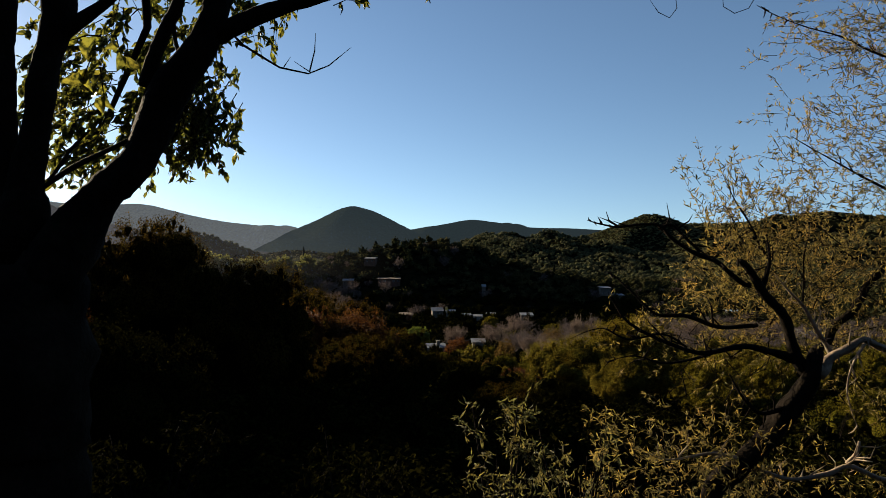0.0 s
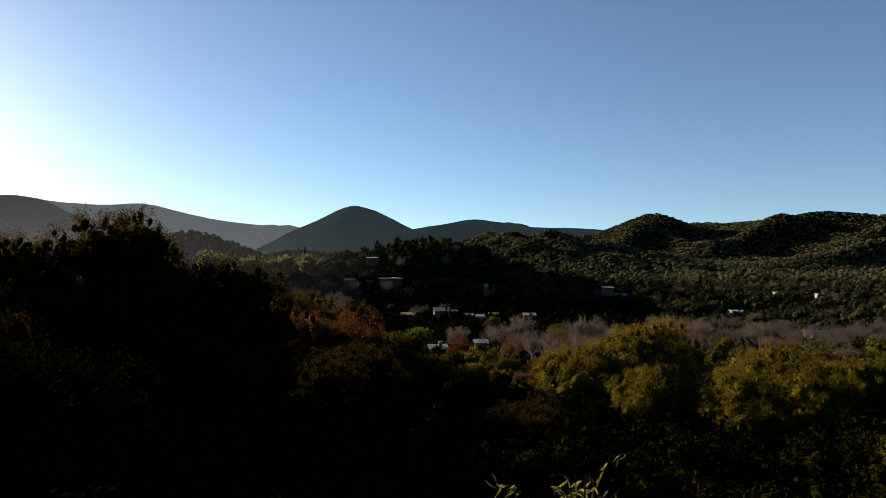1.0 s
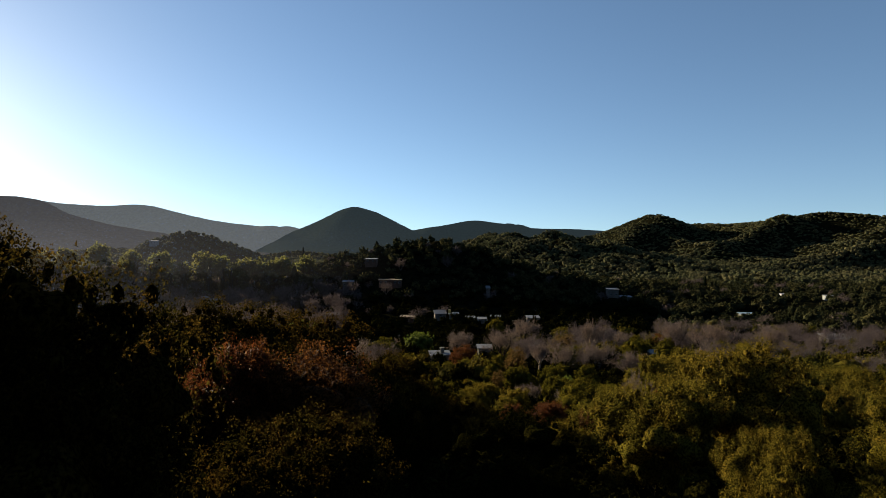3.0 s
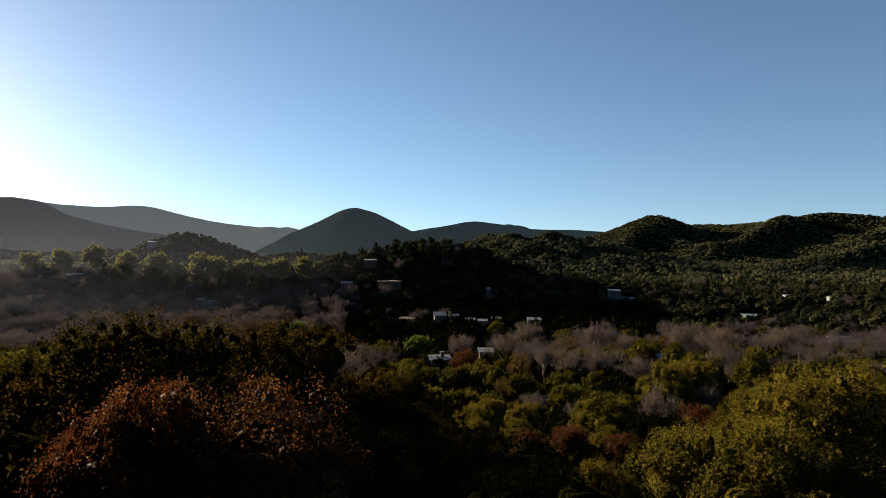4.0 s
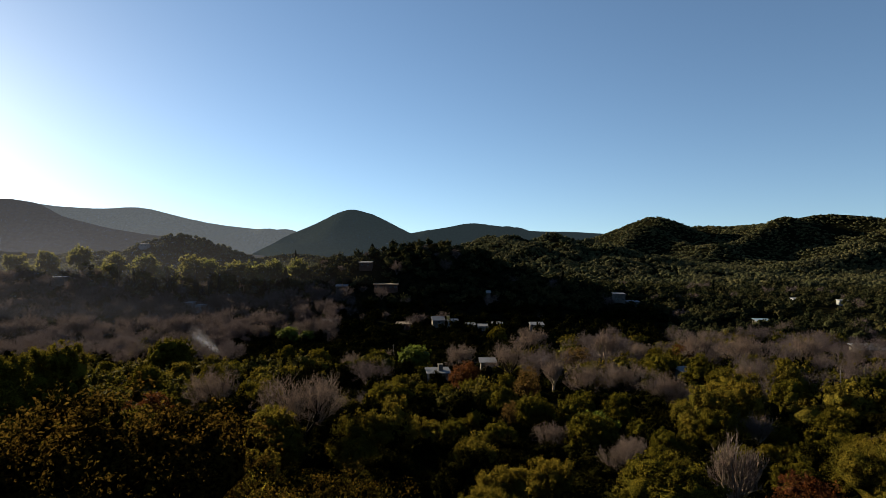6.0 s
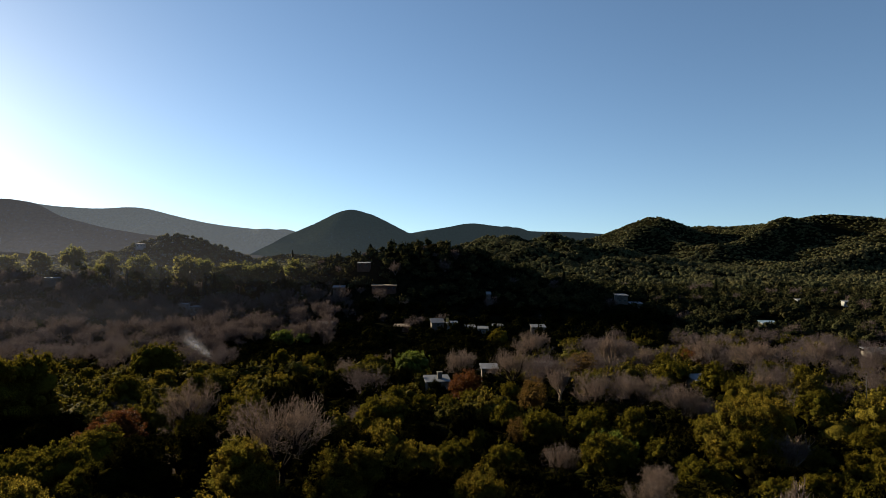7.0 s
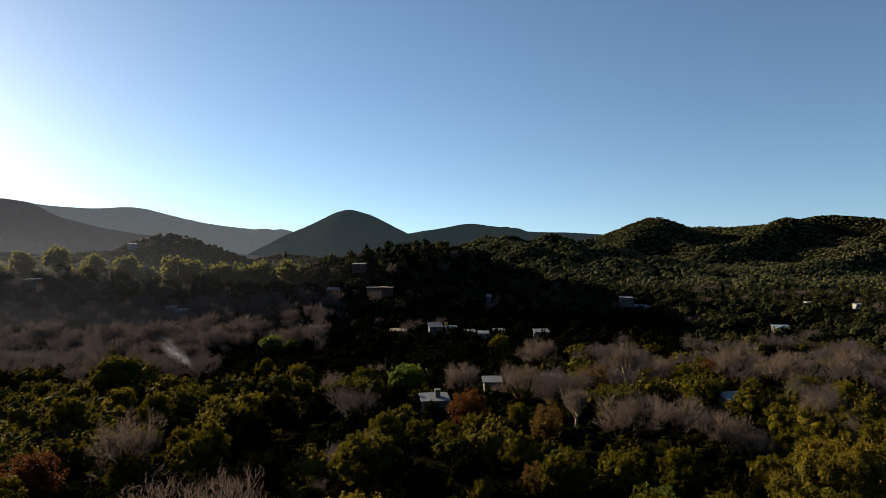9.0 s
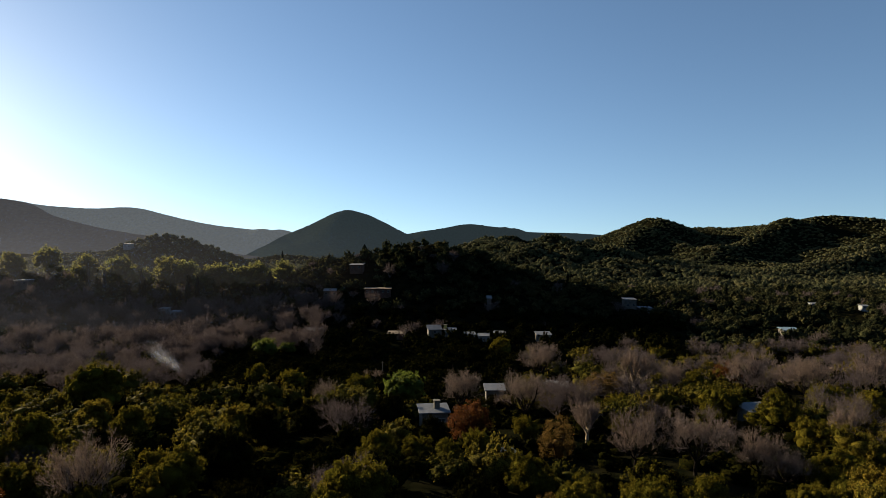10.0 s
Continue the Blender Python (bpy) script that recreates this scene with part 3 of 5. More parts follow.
for kind, x, y, wide, tall in (
    # foot of the steep slope
    ("bare", -11.5, 37.5, 2.6, 6.4), ("yellow", 5.4, 41.1, 2.8, 2.9), ("yellow", 8.9, 42.4, 3.0, 3.1), ("yellow", -3.2, 48.8, 1.9, 1.9),
    ("rust", 3.6, 49.6, 2.5, 2.5), ("rust", 8.8, 50.2, 2.6, 2.5), ("rust", 9.0, 50.9, 2.5, 2.5), ("rust", 6.4, 51.8, 2.7, 2.6),
    ("rust", 4.0, 53.1, 1.8, 1.7), ("rust", 6.7, 53.7, 2.7, 2.6), ("rust", 16.0, 54.3, 2.9, 2.8), ("yellow", 3.9, 55.3, 2.4, 2.5),
    ("yellow", 1.4, 56.4, 2.1, 2.4), ("yellow", 10.0, 57.1, 2.6, 2.7),
):
    stand(kind, x, y, wide, tall)
for kind, x, y, wide, tall in (
    # lower slope
    ("yellow", 17.2, 64.0, 2.7, 2.8), ("yellow", 2.3, 65.0, 3.6, 3.7), ("rust", 19.7, 65.5, 5.1, 5.0), ("stems", 18.9, 72.5, 3.8, 7.0),
    ("yellow", 16.1, 76.5, 4.1, 4.3), ("yellow", -7.5, 81.2, 6.2, 6.4), ("dark", -7.6, 83.7, 7.5, 7.0), ("bare", 14.7, 84.0, 3.9, 3.8),
    ("bare", 17.0, 89.1, 3.9, 3.8), ("yellow", -3.0, 95.8, 5.5, 5.7), ("dark", -24.3, 97.1, 8.7, 8.1), ("olive", -42.7, 98.5, 6.7, 6.2),
    ("olive", -39.0, 99.3, 7.3, 7.6), ("olive", 32.9, 104.7, 7.6, 7.1),
):
    stand(kind, x, y, wide, tall)
for kind, x, y, wide, tall in (
    # edge of the valley floor
    ("olive", 17.7, 105.3, 6.3, 5.9), ("olive", 17.7, 105.3, 6.8, 5.3), ("bare", 12.4, 105.4, 5.0, 4.9), ("olive", 6.3, 105.5, 5.0, 4.7),
    ("stems", 37.5, 106.2, 5.6, 7.0), ("olive", 6.1, 106.4, 5.3, 5.0), ("olive", 0.3, 106.5, 5.1, 4.7), ("olive", -39.7, 106.7, 9.8, 6.3),
    ("stems", 34.1, 107.0, 5.1, 7.0), ("yellow", 32.7, 107.3, 9.1, 9.4), ("green", 19.0, 108.5, 6.0, 5.1), ("olive", -9.1, 110.0, 4.1, 3.9),
    ("olive", 0.3, 111.8, 3.8, 3.5), ("rust", -42.7, 113.1, 8.1, 5.2), ("bare", -13.2, 85.8, 9.5, 7.8), ("rust", -41.8, 114.5, 7.8, 6.1),
    ("yellow", 39.5, 114.5, 9.2, 9.6), ("olive", 3.8, 116.7, 3.9, 3.7), ("orange", 8.7, 117.5, 2.8, 5.1), ("olive", -66.1, 119.5, 11.7, 12.2),
    ("dark", 2.7, 119.7, 6.4, 6.0), ("olive", -34.9, 120.7, 5.1, 4.8), ("olive", -8.9, 120.9, 8.2, 7.7), ("bare", -35.7, 121.9, 9.4, 9.2),
):
    stand(kind, x, y, wide, tall)
for kind, x, y, wide, tall in (
    # first trees of the valley floor
    ("olive", 41.1, 122.0, 6.1, 5.7), ("olive", 20.0, 124.2, 5.3, 5.0), ("dark", 21.8, 125.5, 7.1, 6.6), ("olive", 15.1, 127.6, 5.1, 4.8),
    ("olive", -30.7, 128.5, 7.7, 7.2), ("olive", -46.9, 129.0, 5.9, 5.5), ("olive", -65.7, 130.5, 12.1, 12.5), ("olive", 9.5, 131.1, 6.7, 6.3),
    ("olive", 45.0, 132.0, 7.2, 6.7), ("bare", 39.9, 133.3, 6.9, 5.6), ("yellow", 50.9, 135.1, 8.9, 9.2), ("dark", -26.8, 135.7, 8.2, 7.7),
    ("bare", 38.7, 136.8, 7.8, 7.2), ("olive", 60.2, 136.8, 7.8, 7.3), ("bare", 31.5, 138.4, 9.4, 8.7),
):
    stand(kind, x, y, wide, tall)
for kind, x, y, wide, tall in (
    # valley floor before the houses
    ("olive", -9.1, 141.6, 6.1, 5.7), ("bare", 25.0, 141.8, 9.1, 8.9), ("orange", 15.3, 144.5, 5.9, 8.4), ("olive", 0.1, 145.6, 4.7, 4.4),
    ("olive", -58.9, 148.8, 9.7, 9.1), ("olive", -3.8, 149.1, 5.1, 4.7), ("olive", 5.0, 150.0, 5.9, 5.6), ("olive", 55.4, 152.5, 6.1, 5.7),
    ("stems", 60.4, 153.3, 4.3, 7.4), ("dark", -2.5, 156.7, 7.1, 6.6), ("dark", -28.5, 157.9, 8.1, 7.6), ("stems", 22.7, 158.1, 6.5, 8.2),
    ("olive", -50.1, 158.9, 7.2, 6.8),
):
    stand(kind, x, y, wide, tall)
for kind, x, y, wide, tall in (
    # round the house with the chimney
    ("rust", 4.1, 160.0, 7.9, 7.7), ("olive", 13.2, 160.8, 4.8, 4.5), ("yellow", -40.9, 161.9, 5.8, 6.0), ("olive", 56.3, 163.2, 7.8, 7.3),
    ("yellow", -34.6, 164.1, 6.9, 7.2), ("yellow", -59.8, 165.6, 6.8, 7.1), ("dark", -23.1, 169.6, 8.3, 7.7), ("dark", -18.5, 171.8, 7.8, 7.3),
    ("bare", 15.2, 174.6, 11.9, 10.9), ("olive", 51.6, 174.6, 8.7, 8.1), ("dark", -10.3, 176.4, 7.5, 7.0), ("olive", 82.5, 178.6, 9.2, 8.7),
    ("olive", -53.9, 179.9, 7.7, 7.2), ("olive", -70.2, 182.6, 11.9, 11.1), ("bare", 3.5, 187.8, 10.9, 10.7), ("olive", -89.7, 188.7, 7.1, 6.7),
    ("olive", 36.5, 189.1, 6.0, 5.6), ("green", -8.3, 190.0, 9.6, 8.4), ("olive", 82.2, 190.4, 9.0, 8.4), ("bare", -25.6, 193.1, 7.4, 7.2),
):
    stand(kind, x, y, wide, tall)
for kind, x, y, wide, tall in (
    # behind that house
    ("orange", 36.5, 201.4, 10.5, 8.2), ("bare", 85.6, 202.6, 14.9, 12.9), ("olive", -19.5, 205.2, 7.0, 6.6), ("olive", 63.9, 212.8, 8.8, 8.3),
    ("bare", 79.1, 217.1, 15.3, 14.9), ("stems", 51.8, 223.9, 9.5, 15.3), ("bare", 63.8, 225.9, 9.0, 8.8), ("bare", 117.4, 226.4, 13.1, 12.8),
    ("rust", 79.1, 227.5, 9.7, 9.5), ("olive", -41.7, 229.8, 8.2, 7.7),
):
    stand(kind, x, y, wide, tall)
for kind, x, y, wide, tall in (
    # far side of the valley floor
    ("bare", -20.8, 240.6, 6.8, 6.6), ("olive", -57.5, 247.7, 7.7, 7.2), ("bare", 31.1, 250.6, 15.7, 13.6), ("dark", 13.3, 302.1, 9.6, 9.0),
    ("green", -74.5, 315.0, 11.5, 9.5), ("green", -66.0, 318.0, 8.0, 5.5), ("olive", 26.4, 327.9, 10.6, 9.9),
):
    stand(kind, x, y, wide, tall)

for kind, x, y, wide, tall in (
    # crowns below the bare trees
    ("olive", 12.6, 120.0, 6.2, 6.2), ("olive", 18.9, 119.0, 6.6, 6.4), ("olive", 25.2, 121.0, 6.0, 6.0), ("dark", 30.2, 120.0, 6.0, 5.6), ("olive", 35.5, 121.0, 5.5, 5.4),
    # bushes before the houses of the valley floor
    ("olive", -0.8, 167.0, 5.5, 3.2), ("dark", -4.6, 167.5, 4.4, 3.2), ("dark", 11.4, 201.5, 5.0, 3.4), ("olive", 14.6, 201.0, 4.2, 3.0), ("dark", 26.0, 202.0, 6.5, 3.2),
    ("olive", 29.6, 202.5, 4.5, 2.8), ("olive", 55.6, 166.5, 6.0, 3.2), ("dark", 59.2, 166.5, 5.0, 3.0), ("dark", 8.6, 151.5, 3.4, 1.8),
):
    stand(kind, x, y, wide, tall)

rnd = random.Random(7)
step = 6.3
for iy in range(1, 22):
    for ix in range(-20, 21):
        x, y = (ix + rnd.uniform(-0.38, 0.38)) * step, (iy + rnd.uniform(-0.38, 0.38)) * step + 3
        pick, size, tall, turn, i = rnd.random(), rnd.uniform(0.7, 1.25), rnd.uniform(0.85, 1.12), rnd.uniform(0, 6.28), rnd.randrange(4)
        if abs(x) > 9 + y * 0.80 or y > 122 or (y < 20 and x > -6) or min((x - a) ** 2 + (y - b) ** 2 for a, b in TAKEN) < 20:
            continue
        if y < 58:
            kind = "olive" if pick < 0.74 else "rust" if pick < 0.82 else "yellow"
            if x > 14 and pick > 0.5:
                kind = "yellow"
        else:
            # mostly near-black fill: shade between the standing trees put into leaf colour
            kind = "dark" if pick < (0.35 if x > 14 else 0.58 if x < -30 else 0.75) else "olive" if pick < 0.86 else "bare" if pick < 0.92 else "yellow"
            size *= 0.72
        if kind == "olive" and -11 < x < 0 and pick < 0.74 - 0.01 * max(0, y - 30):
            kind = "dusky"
        # the near centre trees' shade is put in by swapping to darker leaves
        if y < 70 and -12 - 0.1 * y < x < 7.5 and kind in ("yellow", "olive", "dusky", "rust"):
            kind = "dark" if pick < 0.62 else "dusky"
        if y < 54 and abs(x) < 22:
            i = 4 + i % 2 if kind in LABELS else i
        side = np.clip((-4 - x) / 4, 0, 1)
        limit = (1 - side) * np.interp(y, (0, 20, 27, 40, 48, 60, 70, 76, 90), (40.5, 40.5, 40, 38.3, 36.5, 33.5, 31.3, 30.5, 28.5)) + side * np.interp(y, (0, 18, 23, 40, 60, 80), (44, 44.5, 45.3, 41.5, 36.5, 32))
        if y < 58:
            size = max(0.4, min(size, (limit - high(x, y)) / (6.4 * tall)))
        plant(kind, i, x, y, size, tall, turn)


# ---- where the houses stand: label, x, y, width, depth, height, wall, roof, turn, pitch, windows, chimney, lift, porch ----
HOUSES = [
    ("small plastered house with a galvanised roof and a large chimney", -2, 172, 4.8, 4, 3.4, M_PLASTER, M_METAL, 8, 0.5, 2, (0.6, 1.0, 1.7, M_PLASTER), 2.9),
    ("low house with a grey metal roof among bare trees", 12.3, 206, 4.2, 4, 3.4, M_PLASTER, M_METAL, 0, 0.6, 1, None, 2.0),
    ("low house with a pale metal roof among bare trees", 27.3, 207, 5, 4, 3.4, M_PLASTER, M_METAL, -12, 0.6, 2, (-1.5, 0.6, 0.9, M_PLASTER), 1.4),
    ("low house with a pale metal roof between trees", 57, 171, 5.5, 4, 3.0, M_PLASTER, M_METAL, 10, 0.5, 2, None, 1.6),
    ("small shed with a bluish metal roof", 9.5, 155, 2.2, 2.4, 2.4, M_PLASTER, M_BLUEROOF, 25, 0.3, 0, None, -0.4),
    ("plastered house with a pale metal roof at the hill's foot", 51, 360, 8.6, 6, 4.2, M_PLASTER, M_METAL, 0, 0.9, 2, None, 2.0),
    ("shed with a sloping white metal roof", -3.5, 362, 8.0, 6, 2.8, M_PLASTER, M_METAL, 8, 1.6, 1, None, 3.2),
    ("square whitewashed house with an ochre chimney", 4.5, 361, 6.8, 6, 4.6, M_WHITEWALL, M_METAL, 0, 0.3, 2, (-2.4, 1.6, 2.2, M_OCHRE), 2.0),
    ("low white house with a flat pale roof", 14.5, 363, 6.0, 6, 3.4, M_PLASTER, M_METAL, 4, 0.6, 2, None, 2.2),
]
HOUSES += [
    ("white house with a pale roof and a doorway", 21.5, 361, 7.0, 6, 3.8, M_WHITEWALL, M_METAL, 0, 0.6, 3, None, 1.6),
    ("low annexe with a pale metal roof", 29.5, 364, 6.5, 5, 3.2, M_PLASTER, M_METAL, -4, 0.4, 2, None, 2.0),
    ("narrow tall plastered tower house with a pale pitched roof", 29, 420, 2.8, 4, 7.5, M_PLASTER, M_METAL, 0, 1.4, 1, None, 2.0),
    ("open timber-posted house with a pale metal roof", -72, 449, 9.5, 8, 4.6, M_PLASTER, M_METAL, 5, 0.9, 3, None, 3.0, True),
    ("pink plastered house with a pale roof below the hilltop", -57.5, 470, 10.5, 7, 3.8, M_BRICKWALL, M_METAL, -6, 0.7, 2, None, 4.6),
    ("long unplastered brick house on the hillside", -40, 440, 20, 7, 4.0, M_BRICKWALL, M_WOOD, 3, 0.5, 5, None, 3.0),
    ("plastered house with a pale roof behind bare trees", -66, 372, 10.0, 7, 4.4, M_PLASTER, M_METAL, 6, 0.6, 2, None, 1.5),
    ("dark plastered house with a chimney", -22, 366, 12, 7, 3.6, M_BRICKWALL, M_WOOD, 0, 0.5, 3, (4, 1.0, 2.0, M_PLASTER), 2.0),
    ("two-storey house with white windows and a pale roof", 122.5, 448, 9.0, 7, 7.4, M_PLASTER, M_METAL, 0, 0.7, 2, None, 1.4),
]
HOUSES += [
    ("lower wing of a house with white windows", 132, 447, 10, 7, 4.6, M_PLASTER, M_METAL, 0, 0.7, 2, None, 0.8),
    ("pale blue plastered house block", -168, 424, 6.0, 6, 5.0, M_WHITEWALL, M_METAL, 0, 0.3, 2, None, 3.5),
    ("pale blue plastered low house", -160, 423, 7.0, 6, 4.0, M_WHITEWALL, M_METAL, 0, 0.3, 2, None, 3.0),
    ("pale house with a flat roof among tall trees", -268, 446, 11, 7, 4.0, M_PLASTER, M_METAL, 0, 0.4, 2, None, 4.6),
    ("small white house on the knoll", -404, 832, 12, 8, 6.0, M_WHITEWALL, M_METAL, 0, 0.6, 2, None, 5.5),
    ("long white house on the open slope", 303, 538, 13, 7, 3.4, M_WHITEWALL, M_METAL, -10, 0.5, 4, None, 0.6),
    ("small white house on the open slope", 319, 507, 7, 6, 3.0, M_WHITEWALL, M_METAL, -10, 0.4, 2, None, 3.0),
    ("shed with a bluish metal roof in the valley", 186, 379, 10, 7, 3.4, M_PLASTER, M_BLUEROOF, -8, 0.8, 0, None, 2.6),
    ("large shed with a pale metal roof beside bare trees", 164, 261, 11, 8, 3.6, M_PLASTER, M_METAL, -6, 1.2, 2, None, 3.4),
]

# ---- woods ----
def scattered(rng, n, y0, y1, spread=0.84):
    y = np.sqrt(rng.uniform(y0 * y0, y1 * y1, n))
    return rng.uniform(-1, 1, n) * (15 + spread * y), y


def spread_out(bases, rng, x, y, low=0.6, big=1.35):
    """Base shapes set down at each place, turned and sized by chance. A base is a list of arrays; the last may be a solid."""
    z, groups, vs, fs, n = height(x, y), {}, [], [], 0
    for i in range(len(x)):
        s, w, t = rng.uniform(low, big), rng.uniform(0, 6.28), rng.uniform(0.85, 1.15)
        c, q = math.cos(w) * s, math.sin(w) * s
        m, o = np.array(((c, q, 0), (-q, c, 0), (0, 0, s * t))), np.array((x[i], y[i], z[i] - 0.2 - 0.0016 * max(0.0, y[i] - 600)))
        for k, b in enumerate(bases[i % len(bases)]):
            if isinstance(b, tuple):
                vs.append(b[0] @ m + o)
                fs.append(b[1] + n)
                n += len(b[0])
            else:
                groups.setdefault(k, []).append(b @ m + o)
    return [np.concatenate(g) for g in groups.values()], (np.concatenate(vs), np.concatenate(fs)) if vs else None


def woods(name, label, material, seed, x, y, wide, tall, cards, size, count=7, low=0.6, big=1.35, level=1, fill=0.70, tufts=0):
    """Many leafy crowns joined into one stretch of woodland."""
    bases = []
    for i in range(8):
        rng = np.random.default_rng(seed + i)
        blobs = lumps(rng, count, wide, tall, 0.0)
        blobs[0] = (0, 0, 0.40 * tall, 0.45 * wide, 0.45 * wide, 0.54 * tall)
        if tufts:
            bases.append(tufted(rng, blobs, tufts, cards // tufts, size, 0.05 * wide, 0.10 * wide, 0.6, level, fill, 0.50))
            continue
        pts, out = crown_points(rng, blobs, cards, max(0.76, fill + 0.04))
        out = out + 0.25 * rng.normal(size=out.shape)
        bases.append((leaf_cards(rng, pts, out, size, 0.7), lumpy(rng, blobs, level, fill)))
    v, solid = spread_out(bases, np.random.default_rng(seed + 50), x, y, low, big)
    return tagged(new(name, faces_mesh(name, v, material, solid)), label, "woodland", kind="stuff")


def facing(x, y):
    """Where the ground is turned towards the valley that the flight crosses, not away behind a ridge."""
    z = height(x, y)
    return height(x * 1.012, y * 1.012) - z > 0.012 * (z - 60)


def bare_woods(name, label, seed, x, y, wide, tall, forks, radius):
    bases = []
    for i in range(8):
        rng = np.random.default_rng(seed + i)
        bases.append([slivers(rng, a, b, radius * (4, 2.2, 1.4, 1, 0.8)[k]) for k, (a, b) in enumerate(boughs(rng, wide, tall, 1.2, forks, lift=0.5))])
        bases[-1] = [np.concatenate(bases[-1])]
    v, solid = spread_out(bases, np.random.default_rng(seed + 50), x, y)
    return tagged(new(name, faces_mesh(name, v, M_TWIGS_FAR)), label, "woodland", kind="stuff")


far_rng = np.random.default_rng(5)
# undergrowth and slope scrub: shade under the trees put into near-black leaves
x, y = scattered(far_rng, 1900, 2, 125, 0.8)
keep = ((y > 6) | (x < -3)) & ((y > 25) | (np.abs(x) > 11))
woods("undergrowth", "green shrubs under the trees of the slope, shade put into their dark leaves", M_DARK_SHADE, 29, x[keep], y[keep], 4.4, 2.0, 150, 0.14, 3, 0.6, 1.2, fill=0.75)
# unseen woods behind the start, added to block light from the sky
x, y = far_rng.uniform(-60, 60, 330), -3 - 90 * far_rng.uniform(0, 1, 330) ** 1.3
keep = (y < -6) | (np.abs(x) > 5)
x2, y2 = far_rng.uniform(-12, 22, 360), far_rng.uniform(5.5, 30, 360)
woods("slope_scrub", "leafy scrub covering the slope below the start, shade put into its dark leaves", M_DARK_SHADE, 28, x2, y2, 3.2, 1.7, 420, 0.075, 4, 0.7, 1.2, fill=0.62)
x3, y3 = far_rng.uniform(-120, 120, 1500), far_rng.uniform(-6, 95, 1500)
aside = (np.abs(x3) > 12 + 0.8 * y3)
woods("side_scrub", "low dark scrub on the slope beside the flight", M_DARK_SHADE, 26, x3[aside], y3[aside], 5.0, 1.8, 34, 0.34, 2)
woods("upper_woodland", "unseen dark woodland added behind the start to block sky light", M_DARK_SHADE, 30, x[keep], y[keep], 7.5, 8.0, 90, 0.5, 5)
# near-black leaves put the shade between the trees into this scrub's colour
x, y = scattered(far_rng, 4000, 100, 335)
woods("valley_undergrowth", "low scrub between the trees of the valley, shade put into its dark leaves", M_DARK_SHADE, 27, x, y, 5.6, 1.6, 60, 0.20, 2, fill=0.85)
x, y = scattered(far_rng, 1500, 118, 330)
# this band's shade is put in as near-black leaves, without bare trees
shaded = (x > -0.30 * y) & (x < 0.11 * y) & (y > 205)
bare_share = np.where(x > 0.10 * y, np.interp(y, (118, 160, 200, 300), (0.10, 0.22, 0.42, 0.34)), np.interp(y, (118, 220, 250, 330), (0.05, 0.10, 0.75, 0.85)))
bare = (far_rng.uniform(size=len(x)) < bare_share) & ~shaded
open_spot = np.ones(len(x), bool)
for a, b in TAKEN:
    open_spot &= (x - a) ** 2 + (y - b) ** 2 > 24
for a, b, r in ((-2, 172, 6), (12, 203, 4), (28, 204, 4), (57, 169, 5), (9.5, 153, 3)):
    open_spot &= (np.abs(x - a) > r) | (y > b + 3) | (y < b - 4)
leafy = ~bare & open_spot
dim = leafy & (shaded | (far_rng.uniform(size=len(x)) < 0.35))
woods("dark_woodland", "dark green evergreen woodland on the valley floor, partly darkened to stand for shade", M_DARK_SHADE, 32, x[dim], y[dim], 7.6, 4.4, 460, 0.17, 5, 0.6, 1.2, 1, 0.74, 23)
g = leafy & ~dim
woods("evergreen_woodland", "olive-green evergreen woodland on the valley floor", M_WOODS, 31, x[g], y[g], 8.0, 5.2, 520, 0.17, 5, 0.55, 1.25, 1, 0.74, 26)
g = bare & open_spot
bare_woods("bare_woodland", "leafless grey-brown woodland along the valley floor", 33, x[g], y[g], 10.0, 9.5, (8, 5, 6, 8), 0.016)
x, y = scattered(far_rng, 6600, 322, 760)
near_house = np.zeros(len(x), bool)
for _, a, b, wide, *_ in HOUSES:
    near_house |= (np.abs(x - a * y / b) < wide / 2 + 3.5) & (y - b < 6) & (b - y < (17 if b > 430 else 8))
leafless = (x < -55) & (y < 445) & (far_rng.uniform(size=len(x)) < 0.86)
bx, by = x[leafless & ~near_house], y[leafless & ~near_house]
near_house |= leafless
light = (x < -95) & (y >= 440) & (y < 580) & ~near_house
woods("light_woodland", "olive-green broadleaf trees beside the low hill", M_HILL, 41, x[light], y[light], 10.0, 7.0, 180, 0.34, 5, 0.6, 1.2, 1, 0.74, 12)
near_house |= light
seen = ~near_house & facing(x, y)
# the hill's shade on its foot is put into the leaf colour
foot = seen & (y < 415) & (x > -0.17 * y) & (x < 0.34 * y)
woods("hill_foot_woodland", "evergreen woodland at the foot of the low hill, its shade put into the leaf colour", M_DARK_SHADE, 36, x[foot], y[foot], 9.5, 6.2, 132, 0.36, 4, 0.5, 1.05, 1, 0.76, 11)
seen &= ~foot
woods("hill_woodland", "dark green woodland on the low hill", M_HILL, 35, x[seen], y[seen], 9.5, 6.6, 132, 0.36, 4, 0.5, 1.15, 1, 0.76, 11)
x, y = scattered(far_rng, 300, 325, 640)
clear = np.ones(len(x), bool)
for _, a, b, wide, *_ in HOUSES:
    clear &= (np.abs(x - a * y / b) > wide / 2 + 3.5) | (y - b > 6) | (b - y > (16 if b > 430 else 7))
x, y = x[clear], y[clear]
g = (x < 40) | (far_rng.uniform(size=len(x)) < 0.35)
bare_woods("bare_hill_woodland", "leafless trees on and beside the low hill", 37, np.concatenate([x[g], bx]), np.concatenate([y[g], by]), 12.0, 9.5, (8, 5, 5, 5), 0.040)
x, y = scattered(far_rng, 27000, 700, 1300)
g = facing(x, y)
